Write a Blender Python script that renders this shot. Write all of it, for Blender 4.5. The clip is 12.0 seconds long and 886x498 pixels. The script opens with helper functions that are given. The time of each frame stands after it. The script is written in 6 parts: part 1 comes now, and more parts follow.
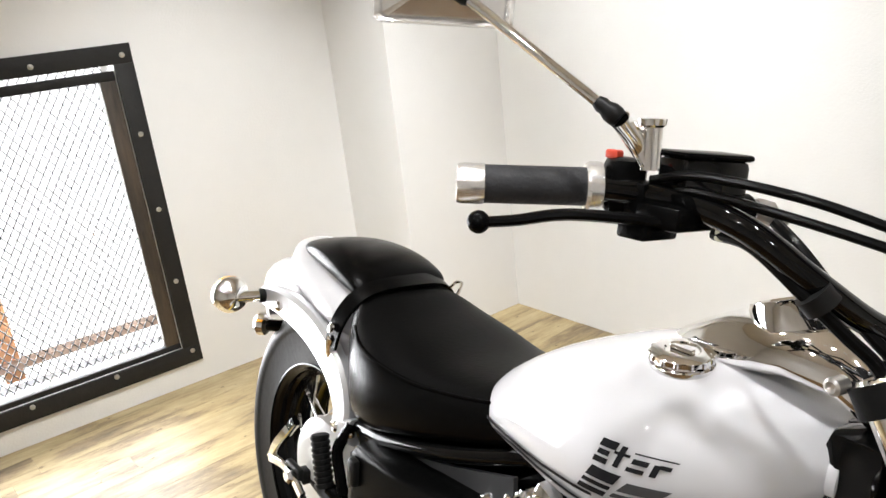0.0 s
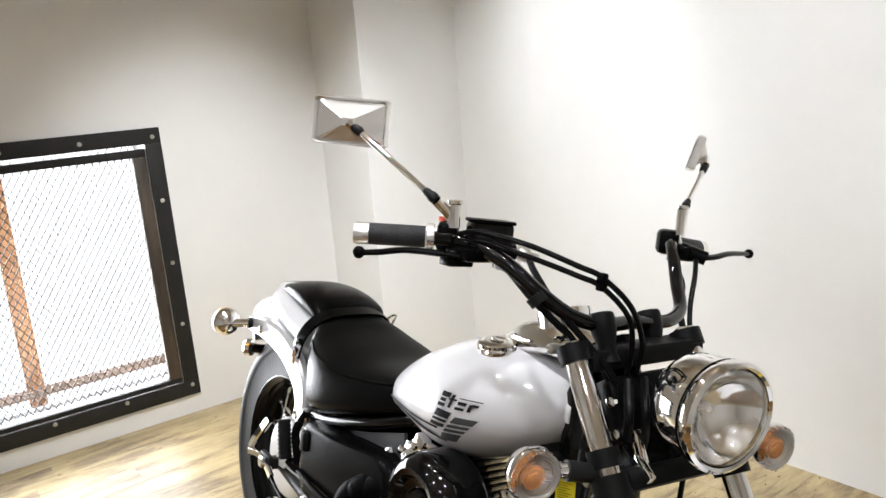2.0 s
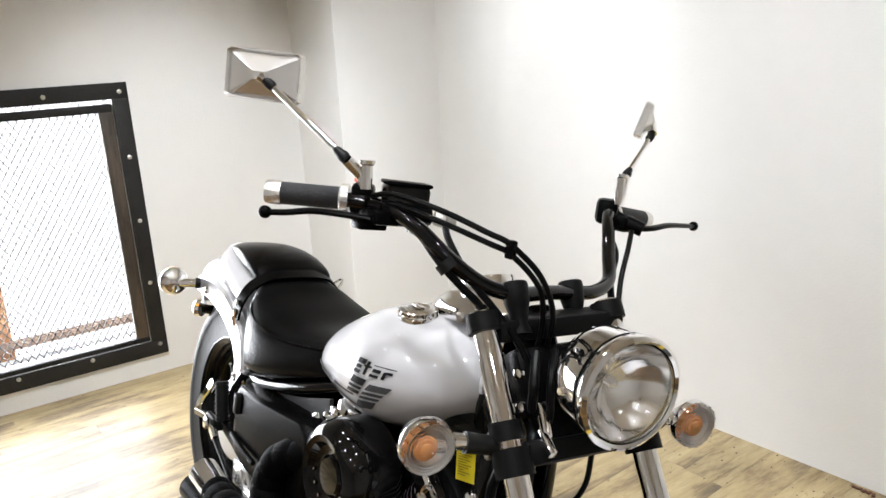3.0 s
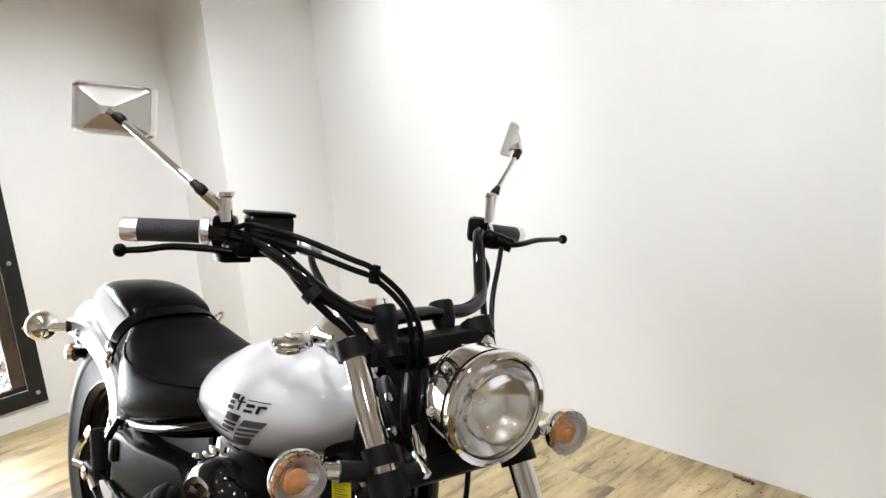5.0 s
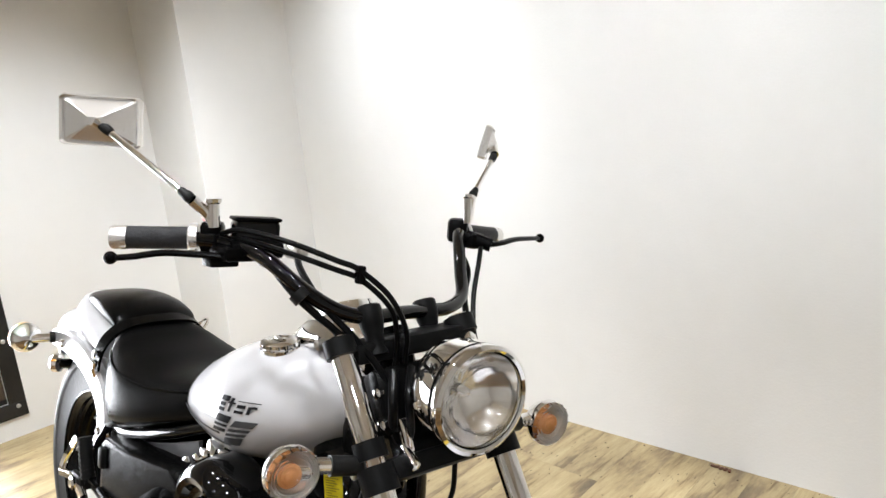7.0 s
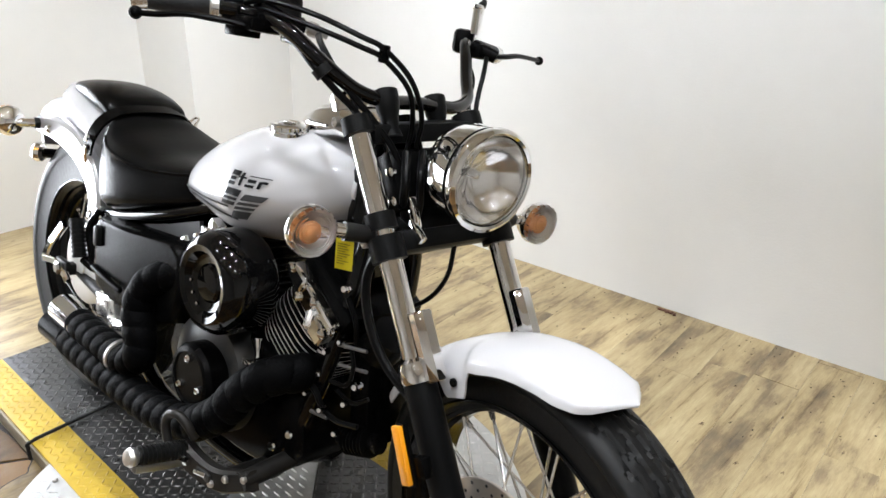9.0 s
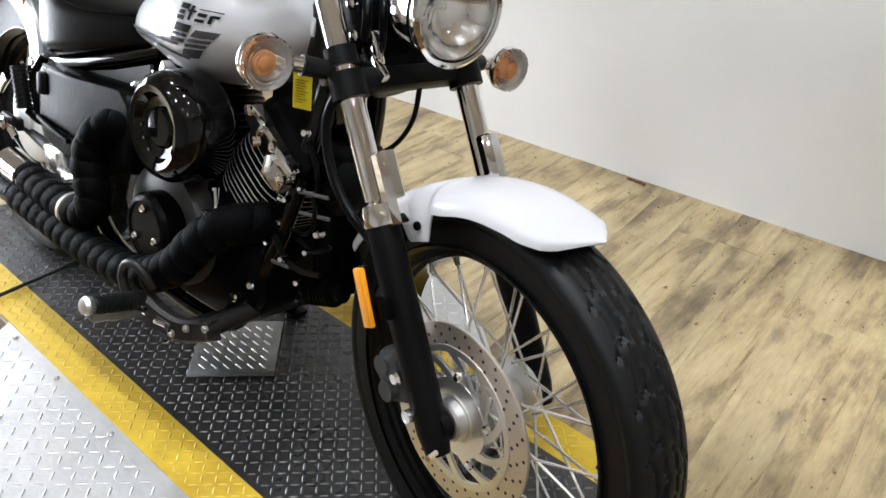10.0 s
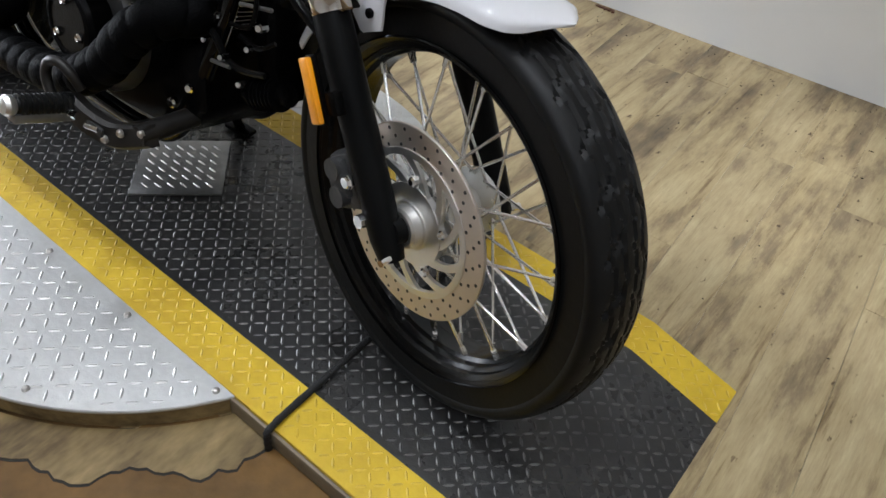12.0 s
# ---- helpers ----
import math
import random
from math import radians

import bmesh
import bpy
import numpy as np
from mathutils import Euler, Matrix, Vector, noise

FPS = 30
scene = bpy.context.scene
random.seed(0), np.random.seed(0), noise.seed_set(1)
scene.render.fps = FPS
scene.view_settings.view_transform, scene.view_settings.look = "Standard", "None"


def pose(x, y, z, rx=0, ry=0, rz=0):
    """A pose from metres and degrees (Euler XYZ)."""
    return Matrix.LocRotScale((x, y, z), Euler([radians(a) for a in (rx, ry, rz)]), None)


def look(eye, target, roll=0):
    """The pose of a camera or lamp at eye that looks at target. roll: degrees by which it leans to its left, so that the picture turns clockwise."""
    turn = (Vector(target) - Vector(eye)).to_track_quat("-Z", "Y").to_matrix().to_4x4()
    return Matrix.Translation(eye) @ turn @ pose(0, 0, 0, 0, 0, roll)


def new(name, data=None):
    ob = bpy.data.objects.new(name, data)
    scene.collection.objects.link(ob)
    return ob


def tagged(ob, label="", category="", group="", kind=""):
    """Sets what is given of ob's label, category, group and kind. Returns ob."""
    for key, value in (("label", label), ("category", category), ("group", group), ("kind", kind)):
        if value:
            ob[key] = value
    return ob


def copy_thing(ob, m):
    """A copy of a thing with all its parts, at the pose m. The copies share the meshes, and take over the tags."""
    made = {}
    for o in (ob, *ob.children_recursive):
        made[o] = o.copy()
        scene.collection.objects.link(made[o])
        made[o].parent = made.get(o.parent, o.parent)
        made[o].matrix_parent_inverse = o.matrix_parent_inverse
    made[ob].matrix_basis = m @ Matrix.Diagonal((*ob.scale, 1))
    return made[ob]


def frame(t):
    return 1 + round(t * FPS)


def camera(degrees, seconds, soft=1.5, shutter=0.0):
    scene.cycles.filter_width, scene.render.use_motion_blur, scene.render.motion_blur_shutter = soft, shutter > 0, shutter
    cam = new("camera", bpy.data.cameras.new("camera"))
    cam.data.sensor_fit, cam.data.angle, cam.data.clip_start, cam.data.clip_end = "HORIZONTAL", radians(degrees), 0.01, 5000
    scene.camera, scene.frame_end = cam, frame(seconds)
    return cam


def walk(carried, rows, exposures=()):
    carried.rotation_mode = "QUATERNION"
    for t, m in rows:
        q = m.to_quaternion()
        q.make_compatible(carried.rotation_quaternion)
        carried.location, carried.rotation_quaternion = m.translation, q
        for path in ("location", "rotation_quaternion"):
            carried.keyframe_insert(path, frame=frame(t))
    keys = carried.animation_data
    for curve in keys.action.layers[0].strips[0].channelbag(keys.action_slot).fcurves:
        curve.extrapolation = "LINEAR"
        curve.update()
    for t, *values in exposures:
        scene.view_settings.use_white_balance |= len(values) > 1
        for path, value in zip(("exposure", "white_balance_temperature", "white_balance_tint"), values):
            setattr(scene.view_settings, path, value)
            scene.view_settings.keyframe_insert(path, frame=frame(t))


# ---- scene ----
cam = camera(61.0, 12.0)
PATH = [
    (0, (0.197, -0.549, 1.223), (-1.356, 0.531, 0.574), -6.5),
    (0.5, (0.483, -0.578, 1.25), (-1.198, 0.375, 0.735), -4.0),
    (1, (0.664, -0.631, 1.287), (-1.058, 0.266, 0.808), -4.4),
    (1.5, (0.68, -0.704, 1.296), (-0.969, 0.341, 0.86), -5.1),
    (2, (0.705, -0.718, 1.294), (-0.889, 0.4, 0.839), -4.5),
    (2.5, (0.738, -0.635, 1.289), (-0.87, 0.454, 0.812), -3.4),
    (3, (0.752, -0.586, 1.27), (-0.834, 0.507, 0.732), -3.0),
    (3.5, (0.768, -0.567, 1.26), (-0.764, 0.593, 0.704), -3.6),
    (5.5, (0.798, -0.541, 1.279), (-0.615, 0.788, 0.793), -4.7),
    (6, (0.808, -0.539, 1.281), (-0.584, 0.813, 0.798), -5.2),
    (6.5, (0.816, -0.543, 1.28), (-0.581, 0.803, 0.792), -5.4),
    (8.3, (0.813, -0.708, 1.229), (-0.515, 0.64, 0.58), -2.1),
    (8.5, (0.809, -0.711, 1.211), (-0.494, 0.633, 0.506), -1.0),
    (9, (0.814, -0.715, 1.184), (-0.415, 0.631, 0.361), 0.9),
    (9.5, (0.816, -0.707, 1.145), (-0.339, 0.62, 0.195), 1.6),
    (10, (0.819, -0.703, 1.108), (-0.253, 0.592, 0.025), 2.7),
    (10.5, (0.82, -0.706, 1.075), (-0.164, 0.565, -0.116), 4.5),
    (11, (0.826, -0.703, 1.043), (-0.065, 0.536, -0.249), 6.3),
    (11.5, (0.828, -0.704, 1.022), (0.016, 0.52, -0.336), 8.4),
    (12, (0.824, -0.693, 1.013), (0.001, 0.501, -0.364), 6.5),
]
walk(cam, [(t, look(eye, target, roll)) for t, eye, target, roll in PATH],
     exposures=[(0, 0.06, 6550, 11), (1, 0.03, 6500, 11), (2, -0.02, 6400, 11), (3.5, 0.0, 6350, 11), (5.5, 0.07, 6350, 11), (6.5, 0.1, 6350, 11), (8.5, 0.04, 6300, 10), (9.5, 0.06, 6150, 10), (10.5, -0.14, 6100, 10), (11.5, -0.42, 6000, 10), (12, -0.5, 6000, 10)])

# ---------------- world, sun, large lights ----------------
world = bpy.data.worlds.new("world")
scene.world = world
world.use_nodes = True
wn = world.node_tree.nodes
sky = wn.new("ShaderNodeTexSky")
sky.sky_type, sky.sun_disc = "NISHITA", False
sky.sun_elevation, sky.sun_rotation = radians(40), radians(100)
world.node_tree.links.new(sky.outputs[0], wn["Background"].inputs[0])
wn["Background"].inputs[1].default_value = 0.10


def lamp(name, kind, energy, m, size=0.1, color=(1, 1, 1), spot=60, blend=0.6, size_y=None):
    d = bpy.data.lights.new(name, kind)
    d.energy, d.color = energy, color
    if kind == "AREA":
        d.size = size
        if size_y:
            d.shape, d.size_y = "RECTANGLE", size_y
    else:
        d.shadow_soft_size = size
    if kind == "SPOT":
        d.spot_size, d.spot_blend = radians(spot), blend
    ob = new(name, d)
    ob.matrix_world = m
    return ob


def yr(x):                                   # line of the long plain wall
    return 1.487 + 0.070 * x


FLOOR = -0.05          # plank floor below the lift's top
CEIL = 2.75
COOL = (0.965, 0.985, 1.0)
# daylight through the mesh window
lamp("window_daylight", "AREA", 100, look((-2.52, -0.70, 0.61), (0, -0.70, 0.5)), 1.5, (0.95, 0.97, 1.0), size_y=1.05)
# ceiling downlights; the outer four are added to brighten the closing walls
BULBS = [(-1.2, -0.22), (-0.5, -0.20), (0.2, -0.16), (0.9, -0.1), (2.2, 0.5), (2.3, -0.9), (1.1, -2.2), (-0.6, -2.3)]
for bx, by in BULBS:
    lamp("downlight", "SPOT", 85 if bx > 2 or by < -1 else 66, look((bx, by, CEIL - 0.06), (bx, by + 0.001, 0)), 0.035, COOL, 100, 1.0)
# narrow unseen downlights, added to brighten the foot of the plain wall
FOOT_FILL = [(-0.55, 0.96), (0.25, 1.0), (1.05, 1.05)]
for bx, by in FOOT_FILL:
    lamp("downlight", "SPOT", 120, look((bx, by, CEIL - 0.06), (bx, by + 0.001, 0)), 0.03, COOL, 26, 0.4)
BULBS += FOOT_FILL
# unseen added spots on the bike, washers on the plain walls; each with its cone and softness
ADDED_SPOTS = [((-1.1, -1.55, CEIL - 0.12), (-0.75, 0.0, 0.65), 42, 60, 1.0), ((-0.2, -1.6, CEIL - 0.12), (-0.25, 0.1, 0.75), 42, 60, 1.0), ((0.8, -1.55, CEIL - 0.12), (0.25, 0.1, 0.65), 42, 60, 1.0),
         ((1.7, -1.2, CEIL - 0.12), (0.35, 0.2, 0.5), 30, 56, 1.0), ((-0.85, -0.05, CEIL - 0.12), (-2.40, 0.42, 0.05), 235, 52, 1.0)]
ADDED_SPOTS.append(((-0.95, 0.10, CEIL - 0.12), (-1.58, yr(-1.58), 0.55), 165, 56, 1.0))
for x, e in ((-1.15, 56), (-0.6, 72), (-0.05, 74), (0.5, 72), (1.1, 68)):
    ADDED_SPOTS.append(((x, -0.08, CEIL - 0.12), (x, yr(x), 1.46), e, 42, 0.75))
for p, q, e, cone, soft_edge in ADDED_SPOTS:
    lamp("track_spot", "SPOT", e, look(p, q), 0.04, COOL, cone, soft_edge)

# ---------------- materials ----------------


def mat(name, color, rough=0.5, metal=0.0, var=0.0, scale=8.0, bump=0.0, bscale=60.0, coat=0.0, color2=None, spec=0.5, detail=4, obrand=0.0,
        stretch=None, coordinate="Object", trans=0.0, emit=0.0, rvar=0.0):
    m = bpy.data.materials.new(name)
    m.use_nodes = True
    nt = m.node_tree
    b = nt.nodes["Principled BSDF"]
    b.inputs["Roughness"].default_value = rough
    b.inputs["Metallic"].default_value = metal
    b.inputs["Specular IOR Level"].default_value = spec
    b.inputs["Coat Weight"].default_value = coat
    b.inputs["Coat Roughness"].default_value = 0.02
    b.inputs["Transmission Weight"].default_value = trans
    b.inputs["Base Color"].default_value = (*color, 1)
    if emit:
        b.inputs["Emission Color"].default_value = (*color, 1)
        b.inputs["Emission Strength"].default_value = emit
    tc = nt.nodes.new("ShaderNodeTexCoord")
    mp = nt.nodes.new("ShaderNodeMapping")
    nt.links.new(tc.outputs[coordinate], mp.inputs[0])
    if stretch:
        mp.inputs["Scale"].default_value = stretch
    if var or color2 or obrand:
        n1 = nt.nodes.new("ShaderNodeTexNoise")
        n1.inputs["Scale"].default_value, n1.inputs["Detail"].default_value = scale, detail
        n2 = nt.nodes.new("ShaderNodeTexNoise")
        n2.inputs["Scale"].default_value, n2.inputs["Detail"].default_value = scale * 9, 3
        for n in (n1, n2):
            nt.links.new(mp.outputs[0], n.inputs["Vector"])
        add = nt.nodes.new("ShaderNodeMath")
        add.operation = "MULTIPLY_ADD"
        nt.links.new(n2.outputs[0], add.inputs[0])
        add.inputs[1].default_value = 0.35
        nt.links.new(n1.outputs[0], add.inputs[2])
        fac = add.outputs[0]
        if obrand:
            oi = nt.nodes.new("ShaderNodeObjectInfo")
            a2 = nt.nodes.new("ShaderNodeMath")
            a2.operation = "MULTIPLY_ADD"
            nt.links.new(oi.outputs["Random"], a2.inputs[0])
            a2.inputs[1].default_value = obrand
            nt.links.new(fac, a2.inputs[2])
            a3 = nt.nodes.new("ShaderNodeMath")
            a3.operation = "SUBTRACT"
            nt.links.new(a2.outputs[0], a3.inputs[0])
            a3.inputs[1].default_value = obrand / 2
            fac = a3.outputs[0]
        ramp = nt.nodes.new("ShaderNodeValToRGB")
        c2 = color2 or tuple(c * (1 - var) for c in color)
        ramp.color_ramp.elements[0].position, ramp.color_ramp.elements[1].position = 0.42, 0.92
        ramp.color_ramp.elements[0].color, ramp.color_ramp.elements[1].color = (*c2, 1), (*color, 1)
        nt.links.new(fac, ramp.inputs[0])
        nt.links.new(ramp.outputs[0], b.inputs["Base Color"])
        if rvar:
            mr = nt.nodes.new("ShaderNodeMapRange")
            mr.inputs["To Min"].default_value, mr.inputs["To Max"].default_value = rough + rvar, max(0.02, rough - rvar)
            nt.links.new(fac, mr.inputs[0])
            nt.links.new(mr.outputs[0], b.inputs["Roughness"])
    if bump:
        n3 = nt.nodes.new("ShaderNodeTexNoise")
        n3.inputs["Scale"].default_value, n3.inputs["Detail"].default_value = bscale, 4
        nt.links.new(mp.outputs[0], n3.inputs["Vector"])
        bp = nt.nodes.new("ShaderNodeBump")
        bp.inputs["Strength"].default_value, bp.inputs["Distance"].default_value = bump, 0.01
        nt.links.new(n3.outputs[0], bp.inputs["Height"])
        nt.links.new(bp.outputs[0], b.inputs["Normal"])
    return m


WALL = mat("wall_paint", (0.79, 0.785, 0.77), 0.62, var=0.05, scale=1.6, bump=0.10, bscale=140)
DIMWALL = mat("pale_beige_paint", (0.72, 0.705, 0.68), 0.7, var=0.12, scale=1.5)
CEILM = mat("ceiling_paint", (0.60, 0.53, 0.43), 0.8, var=0.08, scale=2)


def plank_material():
    """Distressed plank: broad tan and grey-brown clouds, long dark streaks and small knots, different on every plank."""
    m = bpy.data.materials.new("distressed_plank")
    m.use_nodes = True
    nt = m.node_tree
    N, L = nt.nodes.new, nt.links.new
    b = nt.nodes["Principled BSDF"]
    b.inputs["Specular IOR Level"].default_value = 0.35
    geo, oi = N("ShaderNodeNewGeometry"), N("ShaderNodeObjectInfo")
    off = N("ShaderNodeVectorMath")
    off.operation = "MULTIPLY_ADD"
    L(oi.outputs["Random"], off.inputs[0])
    off.inputs[1].default_value = (3.1, 17.0, 0)
    L(geo.outputs["Position"], off.inputs[2])

    def noise_at(stretch, scale, detail, rough=0.6):
        mp = N("ShaderNodeMapping")
        mp.inputs["Scale"].default_value = stretch
        L(off.outputs[0], mp.inputs[0])
        t = N("ShaderNodeTexNoise")
        t.inputs["Scale"].default_value, t.inputs["Detail"].default_value, t.inputs["Roughness"].default_value = scale, detail, rough
        L(mp.outputs[0], t.inputs["Vector"])
        return t.outputs[0]

    cloud = noise_at((3.6, 1.0, 1), 2.9, 8, 0.64)
    streak = noise_at((22.0, 1.3, 1), 2.0, 7, 0.66)
    fine = noise_at((90.0, 7.0, 1), 3.0, 4, 0.7)
    spot = noise_at((14.0, 6.0, 1), 3.6, 3, 0.6)

    def ramp(fac, *stops):
        r = N("ShaderNodeValToRGB")
        while len(r.color_ramp.elements) < len(stops):
            r.color_ramp.elements.new(0.5)
        for e, (p, c) in zip(r.color_ramp.elements, stops):
            e.position, e.color = p, (*c, 1)
        L(fac, r.inputs[0])
        return r.outputs[0]

    def mixc(kind, f, a, c):
        x = N("ShaderNodeMix")
        x.data_type, x.blend_type = "RGBA", kind
        if isinstance(f, float):
            x.inputs[0].default_value = f
        else:
            L(f, x.inputs[0])
        L(a, x.inputs[6])
        L(c, x.inputs[7])
        return x.outputs[2]

    base = ramp(cloud, (0.30, (0.15, 0.118, 0.080)), (0.41, (0.265, 0.203, 0.120)), (0.50, (0.425, 0.338, 0.190)), (0.72, (0.53, 0.440, 0.262)))
    dark = ramp(streak, (0.30, (0.42, 0.36, 0.30)), (0.42, (0.88, 0.86, 0.83)), (0.62, (1, 1, 1)))
    grain = ramp(fine, (0.3, (0.82, 0.80, 0.78)), (0.6, (1, 1, 1)))
    knots = ramp(spot, (0.25, (0.22, 0.17, 0.13)), (0.33, (1, 1, 1)))
    tone = ramp(oi.outputs["Random"], (0.0, (0.95, 0.95, 0.95)), (1.0, (1.04, 1.03, 1.0)))
    c = mixc("MULTIPLY", 1.0, base, dark)
    for k in (grain, knots, tone):
        c = mixc("MULTIPLY", 1.0, c, k)
    L(c, b.inputs["Base Color"])
    mr = N("ShaderNodeMapRange")
    mr.inputs["To Min"].default_value, mr.inputs["To Max"].default_value = 0.50, 0.30
    L(cloud, mr.inputs[0])
    L(mr.outputs[0], b.inputs["Roughness"])
    bp = N("ShaderNodeBump")
    bp.inputs["Strength"].default_value, bp.inputs["Distance"].default_value = 0.26, 0.004
    L(streak, bp.inputs["Height"])
    L(bp.outputs[0], b.inputs["Normal"])
    return m


PLANK = plank_material()
JOINT = mat("floor_joint", (0.20, 0.155, 0.10), 0.8, var=0.3)
DARKJOINT = mat("dark_stone_joint", (0.018, 0.014, 0.009), 0.8, var=0.3, scale=20)
FINEDGE = mat("polished_fin_edge", (0.82, 0.81, 0.79), 0.32, metal=0.65, var=0.1, scale=30)
RIMSTONE = mat("tan_stone", (0.34, 0.245, 0.11), 0.45, scale=11, color2=(0.075, 0.05, 0.024), bump=0.4, bscale=26, rvar=0.1, detail=9, spec=0.22, stretch=(1.0, 0.35, 1.0))
DRUM = mat("pale_drum_casting", (0.72, 0.715, 0.70), 0.38, metal=0.25, var=0.1, scale=16, bump=0.05, bscale=120)
TAGPRINT = mat("tag_print", (0.40, 0.33, 0.02), 0.6, var=0.1)
BRACKET = mat("grey_brown_bracket", (0.024, 0.022, 0.020), 0.40, metal=0.4, var=0.4, scale=18, bump=0.08)
CALGREY = mat("dark_grey_casting", (0.06, 0.06, 0.06), 0.5, var=0.3, scale=30, bump=0.12, bscale=120, spec=0.2)
PANELGREY = mat("dark_grey_panel", (0.035, 0.035, 0.036), 0.5, var=0.2, scale=12, spec=0.15)
STONE = mat("flagstone", (0.17, 0.092, 0.026), 0.5, scale=4.0, color2=(0.035, 0.020, 0.008), bump=0.35, bscale=18, obrand=0.5, rvar=0.1, detail=9, spec=0.2)
BLACKSTEEL = mat("window_steel", (0.018, 0.0175, 0.017), 0.55, metal=0.3, var=0.4, scale=9, bump=0.2)
RAWWOOD = mat("window_reveal_wood", (0.10, 0.072, 0.048), 0.6, scale=14, color2=(0.012, 0.011, 0.010), bump=0.3, bscale=40, stretch=(1, 1, 0.15))
MESHM = mat("expanded_metal", (0.030, 0.029, 0.028), 0.55, var=0.3, scale=12, spec=0.25)
ORANGE = mat("orange_paint", (0.95, 0.50, 0.25), 0.55, var=0.3, scale=6)
PALERAIL = mat("faded_rail_paint", (0.70, 0.50, 0.38), 0.6, var=0.25, scale=8)
OUTDOOR = mat("outdoor_light", (1, 1, 1), 1.0, emit=1.5)
SCREW = mat("zinc_screw", (0.55, 0.53, 0.50), 0.35, metal=0.9, var=0.2, scale=40)
LIFTBLACK = mat("black_tread_plate", (0.036, 0.035, 0.034), 0.34, scale=5, color2=(0.008, 0.008, 0.008), bump=0.15, bscale=70, rvar=0.12, spec=0.6)
LIFTYEL = mat("yellow_safety_paint", (0.70, 0.49, 0.035), 0.45, scale=5, color2=(0.42, 0.27, 0.02), bump=0.1, bscale=60, rvar=0.1, spec=0.3)
WORNYEL = mat("worn_yellow_ridge", (0.72, 0.50, 0.04), 0.42, scale=16, color2=(0.46, 0.31, 0.03))
WORNBLK = mat("worn_black_ridge", (0.15, 0.148, 0.143), 0.40, metal=0.4, scale=14, color2=(0.025, 0.025, 0.025))
ALUPLATE = mat("aluminium_tread_plate", (0.60, 0.60, 0.59), 0.45, metal=0.7, var=0.25, scale=7, bump=0.08, bscale=80, rvar=0.1)
KICKPLATE = mat("dark_aluminium_sheet", (0.32, 0.32, 0.315), 0.40, metal=0.85, var=0.4, scale=9, bump=0.1, bscale=80)
ALURIDGE = mat("aluminium_ridge", (0.62, 0.615, 0.60), 0.40, metal=0.75, var=0.15, scale=30)
STRAPM = mat("black_webbing", (0.004, 0.004, 0.004), 0.75, var=0.3, scale=60, bump=0.4, bscale=300)

WHITE = mat("pearl_white_paint", (0.60, 0.592, 0.605), 0.52, var=0.03, scale=3, coat=1.0, spec=0.4)
SILVERP = mat("silver_paint", (0.62, 0.62, 0.63), 0.28, metal=0.55, var=0.05, scale=20, coat=0.6)
CHROME = mat("chrome", (0.90, 0.895, 0.885), 0.05, metal=1.0, var=0.04, scale=6)
SATIN = mat("satin_aluminium", (0.82, 0.81, 0.79), 0.36, metal=0.95, var=0.12, scale=14, bump=0.05, bscale=120)
DISCSTEEL = mat("brake_steel", (0.74, 0.67, 0.60), 0.42, metal=0.9, var=0.12, scale=30)
GLOSSBLK = mat("gloss_black_enamel", (0.003, 0.003, 0.003), 0.04, var=0.3, scale=5, coat=0.4, spec=0.12)
SATINBLK = mat("satin_black_paint", (0.0026, 0.0026, 0.0026), 0.27, var=0.3, scale=9, bump=0.05, bscale=150, spec=0.055)
FLATBLK = mat("powder_coat_black", (0.0055, 0.0055, 0.0055), 0.40, var=0.25, scale=10, bump=0.06, bscale=200, spec=0.09)
RIMBLK = mat("semi_gloss_black_enamel", (0.003, 0.003, 0.003), 0.2, var=0.3, scale=9, rvar=0.06, coat=0.1, spec=0.16)
RUBBER = mat("tyre_rubber", (0.0085, 0.0085, 0.0083), 0.45, var=0.4, scale=7, bump=0.06, bscale=90, rvar=0.08, spec=0.18)
GRIPM = mat("grip_rubber", (0.030, 0.030, 0.032), 0.6, var=0.2, scale=30, bump=0.2, bscale=220, spec=0.25)
LEATHER = mat("black_leather", (0.0024, 0.0023, 0.0023), 0.25, var=0.3, scale=7, bump=0.05, bscale=190, spec=0.085)
LEATHERGREY = mat("matt_seat_top", (0.0032, 0.0031, 0.0030), 0.38, var=0.2, scale=5, bump=0.06, bscale=190, spec=0.05)
WRAP = mat("exhaust_wrap", (0.0022, 0.0022, 0.0024), 0.55, var=0.4, scale=30, bump=0.25, bscale=260, spec=0.03)
CABLE = mat("cable_sheath", (0.003, 0.003, 0.003), 0.28, var=0.2, scale=30, spec=0.1)
AMBER = mat("amber_plastic", (0.95, 0.36, 0.006), 0.3, var=0.12, scale=40, coat=0.4)
AMBERBULB = mat("amber_bulb", (0.74, 0.31, 0.10), 0.25, var=0.2, scale=30, trans=0.35)
SIGBOWL = mat("signal_reflector", (0.80, 0.79, 0.77), 0.32, metal=1.0, var=0.08, scale=30)
BRIGHTCHROME = mat("bright_chrome", (0.93, 0.92, 0.90), 0.24, metal=0.8, var=0.04, scale=9)
TAGM = mat("yellow_tag", (0.86, 0.74, 0.02), 0.5, var=0.08, scale=20)
INK = mat("ink", (0.02, 0.02, 0.02), 0.5, var=0.1)
DECAL = mat("dark_decal", (0.016, 0.016, 0.018), 0.35, var=0.2, scale=20, spec=0.12)
DECALGREY = mat("grey_decal", (0.07, 0.07, 0.073), 0.35, var=0.2, scale=20, spec=0.15)
RED = mat("red_switch", (0.55, 0.05, 0.02), 0.4, var=0.1)
